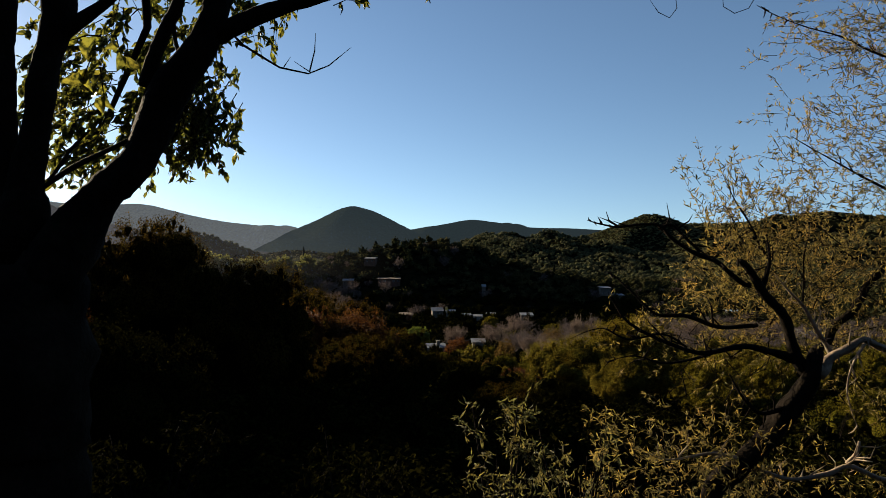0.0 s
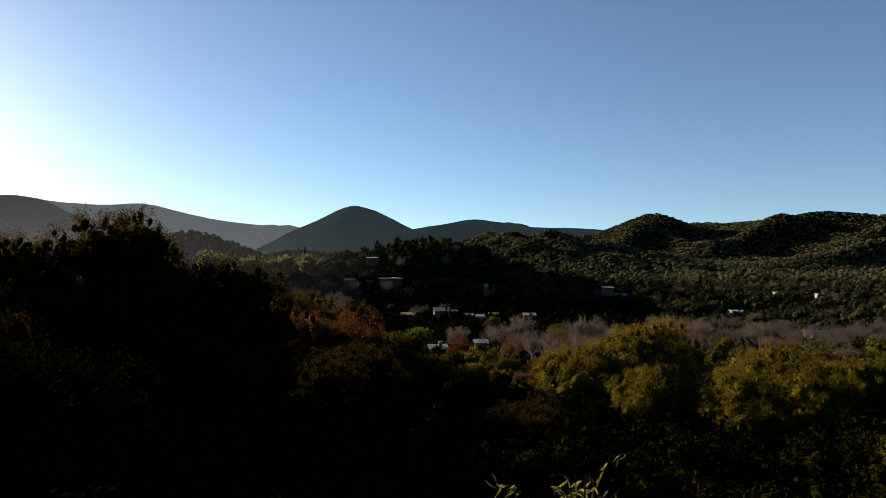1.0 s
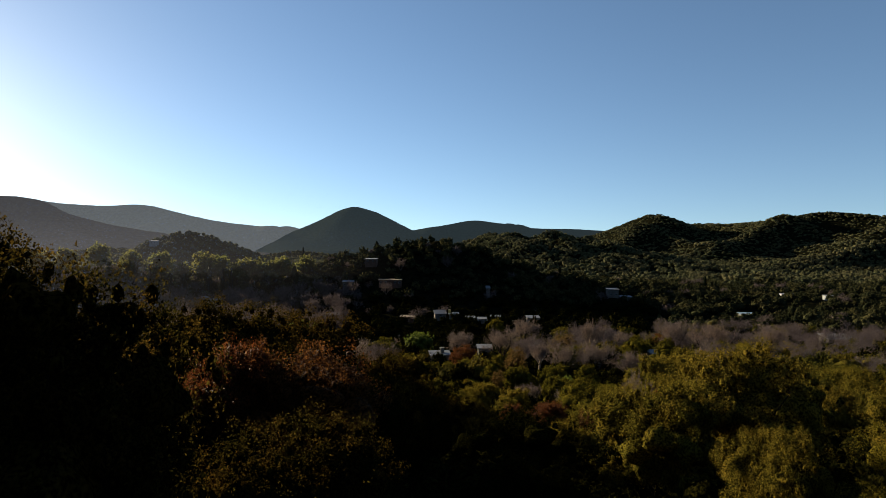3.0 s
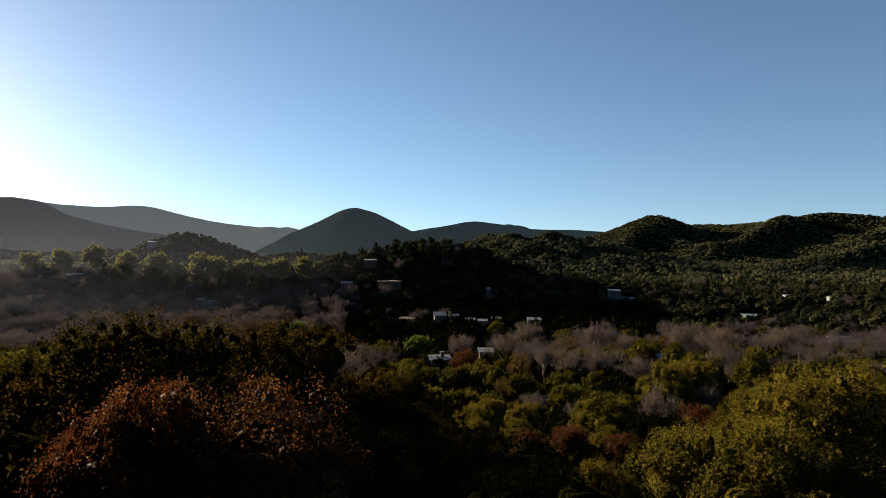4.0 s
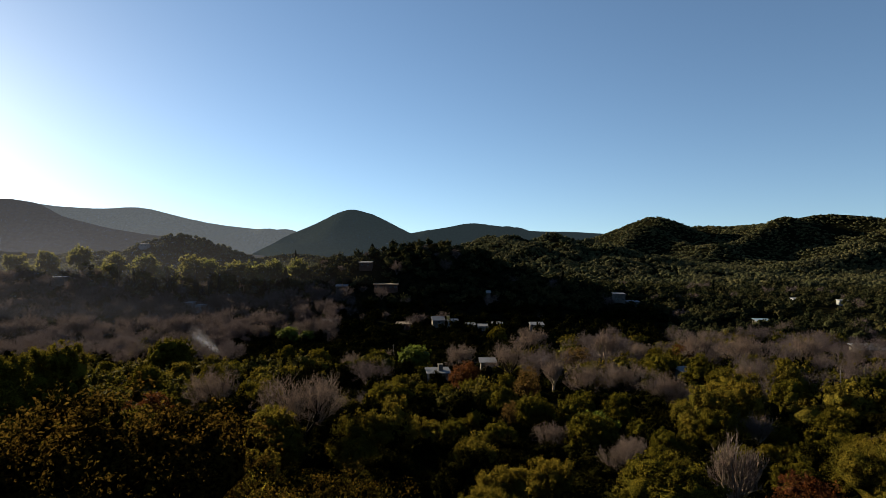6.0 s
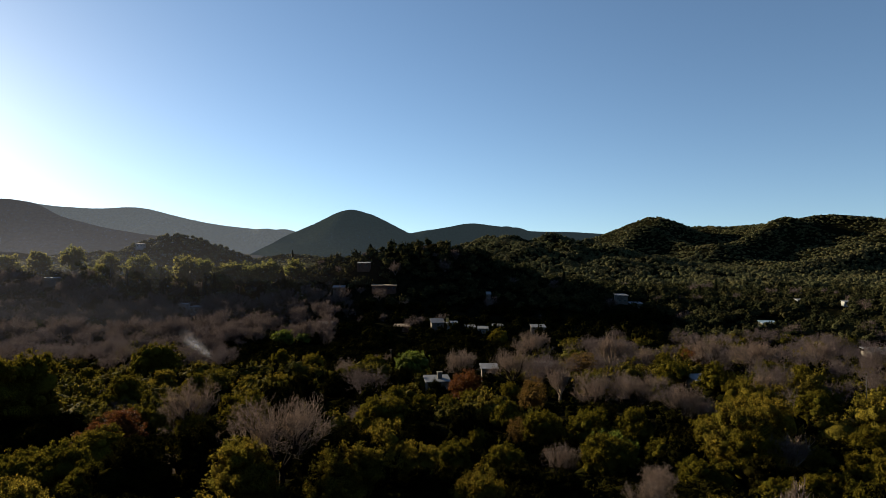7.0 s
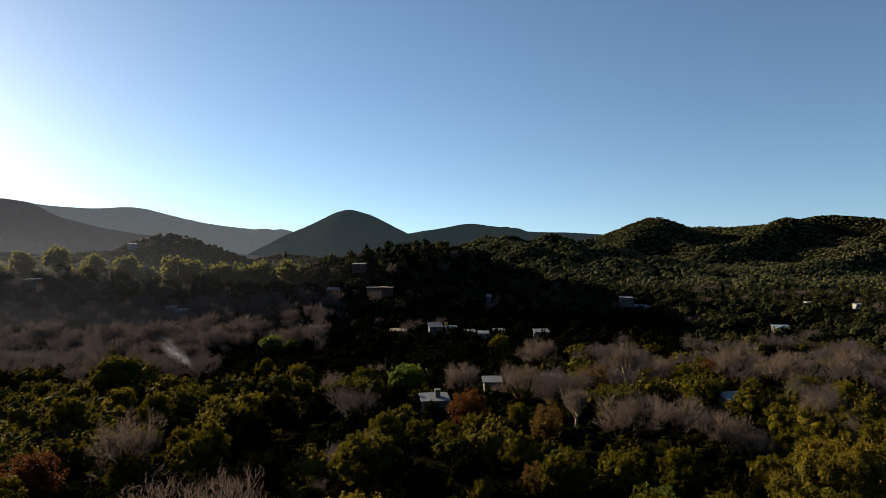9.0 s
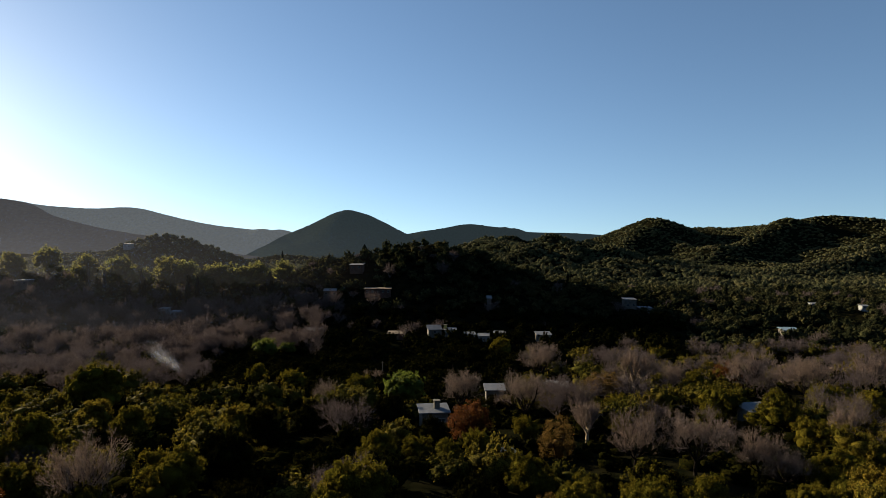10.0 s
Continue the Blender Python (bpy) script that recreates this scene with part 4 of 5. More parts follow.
woods("foothill_woodland", "dark olive woodland on the knoll and the foothills", M_SCRUB, 38, x[g], y[g], 7.4, 5.0, 9, 0.5, 0, 0.5, 1.4, 1, 0.85)
x, y = scattered(far_rng, 60000, 1150, 2500)
g = facing(x, y) & ((x > -0.12 * y) | (y < 1500))
woods("hillside_scrub", "olive scrub and low trees on the far hillsides", M_SCRUB, 39, x[g], y[g], 10.0, 4.6, 5, 0.9, 0, 0.5, 1.3, 1, 0.9)


# ---- tall trees beside the low hill ----
def gum_tree(seed, tall):
    """A tall trunk with separate leaf clouds."""
    rng = np.random.default_rng(seed)
    ob = tagged(new("tall_tree"), "tall eucalyptus with sunlit yellow-green leaf clouds", "tree", "tall trees beside the hill")
    s = Shape()
    s.tube([(0, 0, -1), (0.3, 0, 0.4 * tall), (0, 0.2, 0.8 * tall)], [0.55, 0.38, 0.1], 7)
    blobs = lumps(rng, 15, 0.80 * tall, 0.86 * tall, 0.10 * tall)
    for b in blobs[1:10]:
        s.tube([(0.1, 0.1, max(1.0, b[2] - 0.2 * tall)), b[:3]], [0.18, 0.05], 5)
    part("trunk", s.mesh("trunk", M_PALEBARK, True), ob)
    leaves, solid = tufted(rng, blobs, 90, 40, 0.42, 0.045 * tall, 0.085 * tall, 0.6, 2, 0.55)
    part("crown", faces_mesh("crown", [leaves], M_GUM, solid), ob)
    return ob


def cypress(seed, tall, wide):
    rng = np.random.default_rng(seed)
    ob = tagged(new("cypress"), "slim dark green column cypress", "tree", "cypresses beside the hill")
    s = Shape()
    s.tube([(0, 0, -1), (0, 0, tall * 0.9)], [0.3, 0.05], 6)
    part("trunk", s.mesh("trunk", M_BARK, True), ob)
    u = rng.uniform(0.03, 1, 900) ** 0.8
    w = rng.uniform(0, 6.28, 900)
    r = 0.5 * wide * np.sin(np.pi * np.clip(u, 0, 1) ** 0.6) ** 0.6 * rng.uniform(0.7, 1.1, 900)
    d = np.stack([np.cos(w), np.sin(w), np.full(900, 0.3)], 1)
    p = np.stack([r * np.cos(w), r * np.sin(w), tall * u], 1)
    part("crown", faces_mesh("crown", [leaf_cards(rng, p, d, 0.42, 0.5)], M_CYPRESS, lumpy(rng, [(0, 0, 0.46 * tall, 0.4 * wide, 0.4 * wide, 0.5 * tall)], 3, 0.85)), ob)
    return ob


for k, (x, y, tall) in enumerate(((-268, 470, 23), (-246, 476, 24), (-226, 480, 25), (-205, 470, 22), (-188, 474, 26), (-180, 482, 24), (-160, 470, 24), (-150, 476, 22), (-137, 470, 23), (-128, 478, 21), (-300, 480, 20), (-315, 468, 21), (-112, 484, 18))):
    gum_tree(200 + k, 1.08 * tall).matrix_basis = pose(x, y, high(x, y) - 0.5, 0, 0, 40 * k)
for k, (x, y, tall, wide) in enumerate(((-231, 452, 22, 3.0), (-222, 455, 17, 2.6), (-196, 452, 24, 3.4), (-193, 449, 20, 3.0), (-177, 455, 24, 5.0), (-166, 452, 22, 3.6), (-161, 456, 20, 3.0), (-126, 535, 20, 3.2), (-206, 455, 15, 3.0), (95, 505, 11, 2.4), (240, 560, 13, 3.0), (252, 565, 12, 3.0), (-62, 545, 13, 6.0), (-115, 462, 17, 6.0))):
    cypress(230 + k, tall, wide).matrix_basis = pose(x, y, high(x, y) - 0.5)


# ---- houses ----
def box_mesh(name, material, *b):
    s = Shape()
    s.box(*b)
    return s.mesh(name, material)


def house(label, x, y, wide, deep, tall, wall, roof, turn=0.0, slope=0.5, windows=2, chimney=None, lift=0.0, porch=False):
    """A small flat or single-pitch house: walls, overhanging roof, windows with frames, a door and a chimney."""
    ob = tagged(new("house"), label, "house", "houses of the valley")
    ob.matrix_basis = pose(x, y, high(x, y) + lift - 1.9, 0, 0, turn)
    w, d = wide / 2, deep / 2
    s = Shape()
    if porch:
        for a in (-w + 0.2, -w / 3, w / 3, w - 0.2):
            part("post", box_mesh("post", M_WOOD, a - 0.1, -d, -2, a + 0.1, -d + 0.2, tall), ob)
        s.box(-w, -d + 0.35 * deep, -2, w, d, tall)
    else:
        s.box(-w, -d, -3, w, d, tall)
    part("wall", s.mesh("wall", wall), ob)
    o = 0.45
    r = Shape()
    r.add([(-w - o, -d - o, tall), (w + o, -d - o, tall), (w + o, d + o, tall + slope), (-w - o, d + o, tall + slope), (-w - o, -d - o, tall + 0.18), (w + o, -d - o, tall + 0.18), (w + o, d + o, tall + slope + 0.18), (-w - o, d + o, tall + slope + 0.18)],
          [(3, 2, 1, 0), (4, 5, 6, 7), (0, 1, 5, 4), (1, 2, 6, 5), (2, 3, 7, 6), (3, 0, 4, 7)])
    part("roof", r.mesh("roof", roof), ob)
    front = -d + (0.35 * deep if porch else 0)
    for i in range(windows):
        c = -w + wide * (i + 0.5) / max(windows, 1)
        if i == windows // 2 and windows > 2:
            part("door", box_mesh("door", M_WOOD, c - 0.45, front - 0.05, 0, c + 0.45, front + 0.02, 2.05), ob)
            continue
        win = part("window", box_mesh("window", M_GLASS, c - 0.6, front - 0.03, tall * 0.33, c + 0.6, front + 0.02, tall * 0.33 + 1.2), ob)
        f = Shape()
        for b in ((c - 0.7, c - 0.6, 0), (c + 0.6, c + 0.7, 0), (c - 0.03, c + 0.03, 0)):
            f.box(b[0], front - 0.08, tall * 0.33 - 0.1, b[1], front - 0.032, tall * 0.33 + 1.3)
        f.box(c - 0.6, front - 0.08, tall * 0.33 - 0.1, c - 0.03, front - 0.032, tall * 0.33)
        f.box(c + 0.03, front - 0.08, tall * 0.33 - 0.1, c + 0.6, front - 0.032, tall * 0.33)
        f.box(c - 0.6, front - 0.08, tall * 0.33 + 1.2, c - 0.03, front - 0.032, tall * 0.33 + 1.3)
        f.box(c + 0.03, front - 0.08, tall * 0.33 + 1.2, c + 0.6, front - 0.032, tall * 0.33 + 1.3)
        part("window_frame", f.mesh("window_frame", M_WHITEWALL), win)
    if chimney:
        cx, cw, ch, cm = chimney
        c = Shape()
        c.box(cx - cw / 2, -cw / 2, tall - 0.2, cx + cw / 2, cw / 2, tall + ch)
        ch_ob = part("chimney", c.mesh("chimney", cm), ob)
        part("cap", box_mesh("cap", M_PLASTER, cx - cw / 2 - 0.12, -cw / 2 - 0.12, tall + ch, cx + cw / 2 + 0.12, cw / 2 + 0.12, tall + ch + 0.15), ch_ob)
    return ob


for h in HOUSES:
    if h[2] > 300:
        h = (*h[:3], 0.82 * h[3], h[4], 0.82 * h[5], *h[6:])
    house(*h)


def lamp_pole(label, x, y, tall):
    ob = tagged(new("utility_pole"), label, "pole", "poles of the valley")
    ob.matrix_basis = pose(x, y, high(x, y) - 0.5)
    s = Shape()
    s.tube([(0, 0, 0), (0, 0, tall)], [0.14, 0.09], 8)
    part("post", s.mesh("post", M_PLASTER, True), ob)
    part("crossarm", box_mesh("crossarm", M_WOOD, -0.6, -0.06, tall - 0.5, 0.6, 0.06, tall - 0.38), ob)


for x, y, tall in ((67, 262, 8.5), (78, 150, 7), (90, 160, 7), (-20, 262, 7), (150, 250, 8)):
    lamp_pole("pale concrete utility pole with a short crossarm", x, y, tall)


# ---- the two trees that the flight starts between, and the plants below them ----
def leaf_faces(rng, base, way, length, wide, fold=0.35):
    """Pointed oval leaves, folded along the midrib and curling at the tip: two five-cornered halves each."""
    n = len(base)
    way = unit(way)
    side = unit(np.cross(way, rng.normal(size=(n, 3))))
    up = np.cross(side, way)
    s = length * rng.uniform(0.65, 1.25, (n, 1))
    w = wide * s / length
    mid = base + way * s * 0.5 + up * s * 0.04
    tip = base + way * s - up * s * 0.14
    out = []
    for q in (1, -1):
        e1 = base + way * s * 0.26 + side * w * 0.43 * q + up * w * fold * 0.8
        e2 = base + way * s * 0.62 + side * w * 0.42 * q + up * (w * fold - s * 0.04)
        out.append(np.stack([base, e1, e2, tip, mid] if q > 0 else [base, mid, tip, e2, e1], 1))
    return np.concatenate(out)


def sprays(rng, twigs, leaves, centre, spread, count, reach, per_twig, length, wide, root=None, droop=0.0, radius=0.004, nodes=0):
    """Leafy twigs round a centre: each twig bends outward from the root, its leaves stand along it."""
    centre, spread = np.array(centre, float), np.array(spread, float)
    root = centre - np.array((0, 0, spread[2])) if root is None else np.array(root, float)
    for i in range(count):
        end = centre + np.clip(rng.normal(size=3), -1.5, 1.5) * spread * 0.55
        d = unit((end - root)[None])[0]
        d = unit((d + 0.5 * rng.normal(size=3))[None])[0]
        start = end - d * reach
        mid = (start + end) / 2 + rng.normal(size=3) * 0.06 * reach
        end = end - np.array((0, 0, droop * reach))
        twigs.tube([start, mid, end], [radius, radius * 0.7, radius * 0.3], 4)
        u = (rng.uniform(0.1, 1.0, per_twig) if not nodes else np.clip(rng.choice(np.linspace(0.3, 1.0, nodes), per_twig) + rng.uniform(-0.02, 0.02, per_twig), 0, 1))[:, None]
        p = start + (mid - start) * np.minimum(u * 2, 1) + (end - mid) * np.maximum(u * 2 - 1, 0)
        w = d + (0.8 if nodes else 0.9) * rng.normal(size=(per_twig, 3)) + np.array((0, 0, (0.0 if nodes else -0.5) - 2 * droop))
        leaves.append(leaf_faces(rng, p, w, length, wide))


def left_tree():
    rng = np.random.default_rng(301)
    ob = tagged(new("broadleaf_tree"), "large dark broadleaf tree forking low into heavy limbs", "tree")
    ob.matrix_basis = pose(-1.75, 2.25, high(-1.75, 2.25) - 0.2)
    o = np.array(ob.matrix_basis.translation)

    def at(*p):
        return [np.array(q) - o for q in p]
    D = 2.25 / 1046

    def up(*points, depth=2.25):
        return [((a - 784) * depth / 1046, depth, 45 - (b - 441) * depth / 1046) for a, b in points]

    s = Shape()
    s.gnarled(rng, at((-1.75, 2.25, 39.8), (-1.70, 2.25, 42.0), (-1.66, 2.25, 43.8), (-1.63, 2.25, 44.6), (-1.62, 2.25, 44.95)), [0.42, 0.33, 0.27, 0.25, 0.17], 28, 0.05, 0.04, 0.05)
    part("trunk", s.mesh("trunk", M_BARK, True), ob)

    def limb(points, radii, sides=10, crook=0.10):
        q = Shape()
        q.gnarled(rng, at(*points), [0.80 * D * r for r in radii], sides + 4, 0.025, crook, 0.06)
        return part("limb", q.mesh("limb", M_BARK, True), ob)
    limb(up((80, 500), (112, 440), (152, 388), (197, 332), (240, 285), (268, 235), (288, 185), (312, 140), (350, 92), (374, 45), (390, -10), (420, -140), (470, -280)), [70, 62, 50, 40, 36, 34, 38, 38, 34, 31, 30, 24, 16])
    limb(up((385, 62), (415, 46), (455, 27), (500, 12), (548, 2), (620, -20), (740, -80)), [24, 22, 18, 15, 12, 9, 4], 8)
    limb(up((262, 150), (268, 118), (280, 85), (296, 45), (318, 0), (350, -110)), [17, 15, 14, 13, 12, 9], 8)
    limb(up((318, 97), (309, 70), (308, 30), (314, -10), (330, -120)), [5, 4, 4, 4, 4], 6)
    limb(up((20, 450), (45, 380), (50, 330), (60, 265), (70, 200), (76, 140), (84, 90), (94, 45), (102, 0), (118, -100), (150, -260)), [60, 48, 38, 32, 29, 27, 26, 28, 29, 22, 14])
    limb(up((98, 70), (125, 52), (155, 30), (190, 2), (240, -50)), [18, 15, 12, 10, 7], 8)
    limb(up((-10, 470), (-4, 380), (0, 250), (2, 120), (4, 0), (0, -200)), [60, 40, 27, 30, 31, 26])
    limb(up((78, 332), (128, 294), (200, 260), (238, 240)), [5, 6, 5, 4], 6, 0.5)
    limb(up((85, 320), (112, 285), (126, 264), (160, 230)), [4, 4, 3, 2], 6, 0.5)
    # bare twigs against the sky
    tw = Shape()
    tw.tube(at((-1.02, 2.6, 46.04), (-0.98, 2.9, 46.0), (-0.90, 2.9, 45.95), (-0.80, 2.9, 45.89), (-0.66, 2.9, 45.86), (-0.56, 2.9, 45.90), (-0.45, 2.9, 45.99)), [0.006, 0.006, 0.006, 0.005, 0.004, 0.003, 0.001], 5)
    tw.tube(at((-0.655, 2.9, 45.87), (-0.63, 2.9, 45.97), (-0.625, 2.9, 46.06)), [0.004, 0.003, 0.001], 5)
    tw.tube(at((-0.80, 2.95, 45.90), (-0.76, 2.95, 45.96)), [0.003, 0.001], 5)
    tw.tube(at((-0.655, 2.9, 45.87), (-0.73, 2.9, 45.92)), [0.003, 0.001], 5)
    leaves = []
    L, W = 0.078, 0.037
    back = (-1.6, 4.2, 46.6)
    for c, sp, n in (((-2.0, 4.5, 46.05), (0.42, 0.5, 0.42), 100), ((-1.80, 4.4, 45.82), (0.28, 0.4, 0.24), 60), ((-2.9, 4.6, 46.15), (0.5, 0.5, 0.55), 120), ((-2.6, 4.5, 45.72), (0.3, 0.4, 0.3), 50),
                     ((-2.3, 4.6, 46.65), (0.7, 0.5, 0.35), 80), ((-1.5, 4.6, 46.85), (0.35, 0.4, 0.2), 24), ((-2.95, 4.5, 45.5), (0.25, 0.3, 0.12), 12), ((-2.6, 4.6, 47.4), (0.9, 0.8, 0.5), 70), ((-1.2, 4.4, 47.4), (0.8, 0.8, 0.4), 36)):
        sprays(rng, tw, leaves, np.array(c) - o, sp, int(n * 0.62), 0.30, 15, L, W, np.array(back) - o, 0.25)
    sprays(rng, tw, leaves, np.array(up((150, 115), depth=2.6)[0]) - o, (0.10, 0.2, 0.10), 5, 0.12, 3, 0.10, 0.055, np.array(up((230, 20), depth=2.6)[0]) - o, 0.3)
    for c, sp, n in (((-0.55, 4.2, 46.85), (0.12, 0.2, 0.08), 3), ((-0.15, 4.3, 46.95), (0.08, 0.1, 0.05), 2), ((-1.35, 4.4, 46.55), (0.10, 0.2, 0.1), 4)):
        sprays(rng, tw, leaves, np.array(c) - o, sp, n, 0.25, 7, 0.09, 0.036, np.array((-1.2, 4.4, 47.0)) - o, 0.2)
    tw.tube(at((-2.9, 4.5, 45.3), (-2.75, 4.5, 45.42), (-2.35, 4.5, 45.58), (-2.0, 4.5, 45.9), (-1.5, 3.8, 46.6), (-1.2, 2.6, 46.9)), [0.012, 0.015, 0.02, 0.025, 0.03, 0.035], 6)
    tw.tube(at((-3.1, 4.5, 45.6), (-2.6, 4.5, 45.9), (-2.0, 4.0, 46.5), (-1.3, 2.5, 46.9)), [0.012, 0.018, 0.026, 0.03], 6)
    tw.tube(at((-0.15, 4.3, 47.0), (-0.6, 4.2, 46.95), (-1.0, 3.4, 46.9), (-0.75, 2.3, 46.6)), [0.004, 0.008, 0.014, 0.02], 6)
    part("twig", tw.mesh("twig", M_BARK, True), ob)
    part("crown", faces_mesh("crown", leaves, M_BROAD), ob)


def right_tree():
    rng = np.random.default_rng(302)
    ob = tagged(new("willow_tree"), "crooked willow-leaved tree with yellowing narrow leaves and dark limbs", "tree")
    ob.matrix_basis = pose(1.5, 3.9, high(1.5, 3.9) - 0.2)
    o = np.array(ob.matrix_basis.translation)
    D = 3.9 / 1046

    def at(points, depth=0.0):
        return [np.array(((a - 784) * (D + depth / 1046), 3.9 + depth, 45 - (b - 441) * (D + depth / 1046))) - o for a, b in points]

    def limb(points, radii, material=M_BARK, depth=0.0, sides=9):
        q = Shape()
        way = at(points, depth)
        q.gnarled(rng, way, [0.66 * v for v in radii], sides, 0.03, 0.62, 0.10)
        # short crooked side twigs
        for _ in range(2 * len(way)):
            k = rng.integers(0, len(way) - 1)
            a = way[k] + (way[k + 1] - way[k]) * rng.uniform(0.1, 0.9)
            reach, head = rng.uniform(0.05, 0.20) * min(1.0, radii[k + 1] / 0.015 + 0.25), unit(rng.normal(size=3) + 0.8 * unit(way[k + 1] - way[k]) + np.array((0, 0, 0.3)))
            b = a + head * reach * 0.5 + 0.12 * reach * rng.normal(size=3)
            c = b + unit(head + 0.6 * rng.normal(size=3)) * reach * 0.5
            q.tube([a, b, c], [0.007, 0.0045, 0.0015], 4)
        return part("limb", q.mesh("limb", material, True), ob)
    s = Shape()
    base = [np.array((0.0, 0.0, -0.3)), np.array((0.15, 0.0, 1.0))]
    s.gnarled(rng, base + at(((1255, 930), (1310, 840), (1385, 735), (1425, 665), (1445, 620))), [0.13, 0.10, 0.070, 0.066, 0.062, 0.058, 0.045], 20, 0.04, 0.35, 0.09)
    part("trunk", s.mesh("trunk", M_BARK, True), ob)
    limb(((1425, 665), (1412, 600), (1385, 555), (1345, 515), (1308, 475), (1303, 466)), (0.085, 0.05, 0.045, 0.042, 0.035, 0.02))
    limb(((1345, 515), (1352, 485), (1360, 455), (1358, 420)), (0.025, 0.02, 0.014, 0.005))
    limb(((1425, 650), (1380, 628), (1330, 618), (1270, 622), (1215, 615), (1160, 600), (1110, 570), (1090, 545), (1075, 520)), (0.06, 0.034, 0.03, 0.026, 0.02, 0.016, 0.011, 0.008, 0.004))
    limb(((1340, 575), (1280, 578), (1220, 562), (1165, 560), (1120, 520), (1090, 492), (1080, 485)), (0.024, 0.022, 0.018, 0.014, 0.009, 0.006, 0.002))
    limb(((1330, 505), (1270, 465), (1225, 450), (1185, 420), (1165, 400), (1100, 402), (1075, 398), (1040, 390)), (0.026, 0.022, 0.02, 0.018, 0.014, 0.011, 0.008, 0.003))
    limb(((1165, 405), (1190, 400), (1225, 430), (1240, 445)), (0.008, 0.012, 0.014, 0.016))
    limb(((1270, 622), (1230, 635), (1170, 640), (1120, 630), (1075, 640)), (0.016, 0.013, 0.01, 0.007, 0.003))
    limb(((1215, 615), (1170, 590), (1110, 600), (1060, 580), (1000, 605)), (0.012, 0.01, 0.008, 0.006, 0.002))
    # paler bark puts the sunlight on these limbs into their colour
    limb(((1440, 650), (1490, 622), (1530, 598), (1580, 625), (1640, 600)), (0.07, 0.04, 0.036, 0.034, 0.025), M_PALEBARK)
    limb(((1470, 625), (1450, 590), (1425, 545), (1395, 515), (1370, 485)), (0.03, 0.022, 0.018, 0.012, 0.006), M_PALEBARK, 0.3)
    limb(((1530, 600), (1510, 640), (1500, 700), (1520, 760)), (0.02, 0.012, 0.008, 0.003), M_PALEBARK, 0.2)
    limb(((1305, 812), (1260, 800), (1220, 805), (1180, 812), (1140, 800)), (0.022, 0.018, 0.014, 0.009, 0.004), M_PALEBARK)
    limb(((1340, 828), (1400, 845), (1460, 838), (1500, 822), (1560, 850), (1640, 850)), (0.016, 0.022, 0.024, 0.022, 0.026, 0.03), M_PALEBARK)
    limb(((1500, 822), (1520, 800), (1522, 780)), (0.02, 0.018, 0.012), M_PALEBARK)
    limb(((1390, 720), (1345, 735), (1310, 700), (1290, 660)), (0.03, 0.018, 0.01, 0.004))
    # limbs that carry the overhanging sprays
    limb(((1445, 625), (1520, 520), (1600, 440), (1660, 330), (1700, 200)), (0.06, 0.045, 0.04, 0.03, 0.02), M_BARK, 0.9)
    limb(((1640, 380), (1560, 330), (1480, 290), (1400, 240)), (0.02, 0.014, 0.009, 0.003), M_BARK, 0.9)
    limb(((1690, 200), (1600, 120), (1500, 70), (1400, 40), (1340, 10)), (0.018, 0.013, 0.01, 0.006, 0.003), M_BARK, 0.9)
    limb(((1360, 460), (1330, 400), (1300, 350), (1275, 300)), (0.014, 0.009, 0.006, 0.002), M_BARK, 0.5)
    limb(((1420, 540), (1420, 470), (1430, 420), (1450, 360)), (0.014, 0.009, 0.006, 0.002), M_BARK, 0.6)
    tw, leaves = Shape(), []

    def leafy(px, py, wx, wy, n, depth, rx, ry, per=11, reach=0.24):
        c, r, d = at(((px, py),), depth)[0], at(((rx, ry),), depth)[0], (3.9 + depth) / 1046
        sprays(rng, tw, leaves, c, (wx * d * 1.35, 0.5, wy * d * 1.35), int(n * (2.6 if py < 570 else 1.5)), reach, per + 5, 0.050, 0.0085, r, 0.03, 0.0022, 4)
    leafy(1290, 330, 55, 70, 22, 0.6, 1330, 480)
    leafy(1350, 400, 90, 60, 34, 0.6, 1340, 520)
    leafy(1300, 500, 100, 80, 54, 0.7, 1360, 580)
    leafy(1440, 430, 90, 90, 44, 0.9, 1430, 560)
    leafy(1400, 540, 120, 90, 46, 0.9, 1430, 620)
    leafy(1520, 480, 70, 120, 44, 1.0, 1540, 600)
    leafy(1480, 270, 90, 60, 26, 1.0, 1640, 380, 10)
    leafy(1420, 200, 60, 60, 12, 1.0, 1560, 320, 9)
    leafy(1545, 200, 60, 110, 30, 1.0, 1680, 300, 10)
    leafy(1440, 50, 90, 50, 24, 1.0, 1640, 120, 10)
    leafy(1550, 80, 60, 80, 26, 1.0, 1690, 160, 10)
    leafy(1200, 610, 110, 60, 14, 0.6, 1300, 620, 8)
    leafy(1120, 600, 70, 60, 5, 0.6, 1250, 610, 7)
    leafy(1330, 660, 90, 60, 8, 0.4, 1400, 640, 8)
    leafy(1200, 790, 120, 60, 60, 0.1, 1300, 830, 11)
    leafy(1270, 850, 70, 50, 26, 0.0, 1320, 860, 10)
    leafy(1480, 700, 90, 100, 14, 0.5, 1450, 640, 9)
    leafy(1500, 860, 80, 50, 20, 0.2, 1480, 830, 8)
    leafy(1620, 60, 80, 140, 40, 1.0, 1700, 200, 10)
    leafy(1640, 320, 60, 160, 40, 1.0, 1640, 450, 10)
    for i in range(90):
        a, b = rng.uniform(1180, 1560), rng.uniform(420, 860)
        q = [(a, b), (a + rng.uniform(-40, 40), b + rng.uniform(-45, 25)), (a + rng.uniform(-80, 80), b + rng.uniform(-85, 40))]
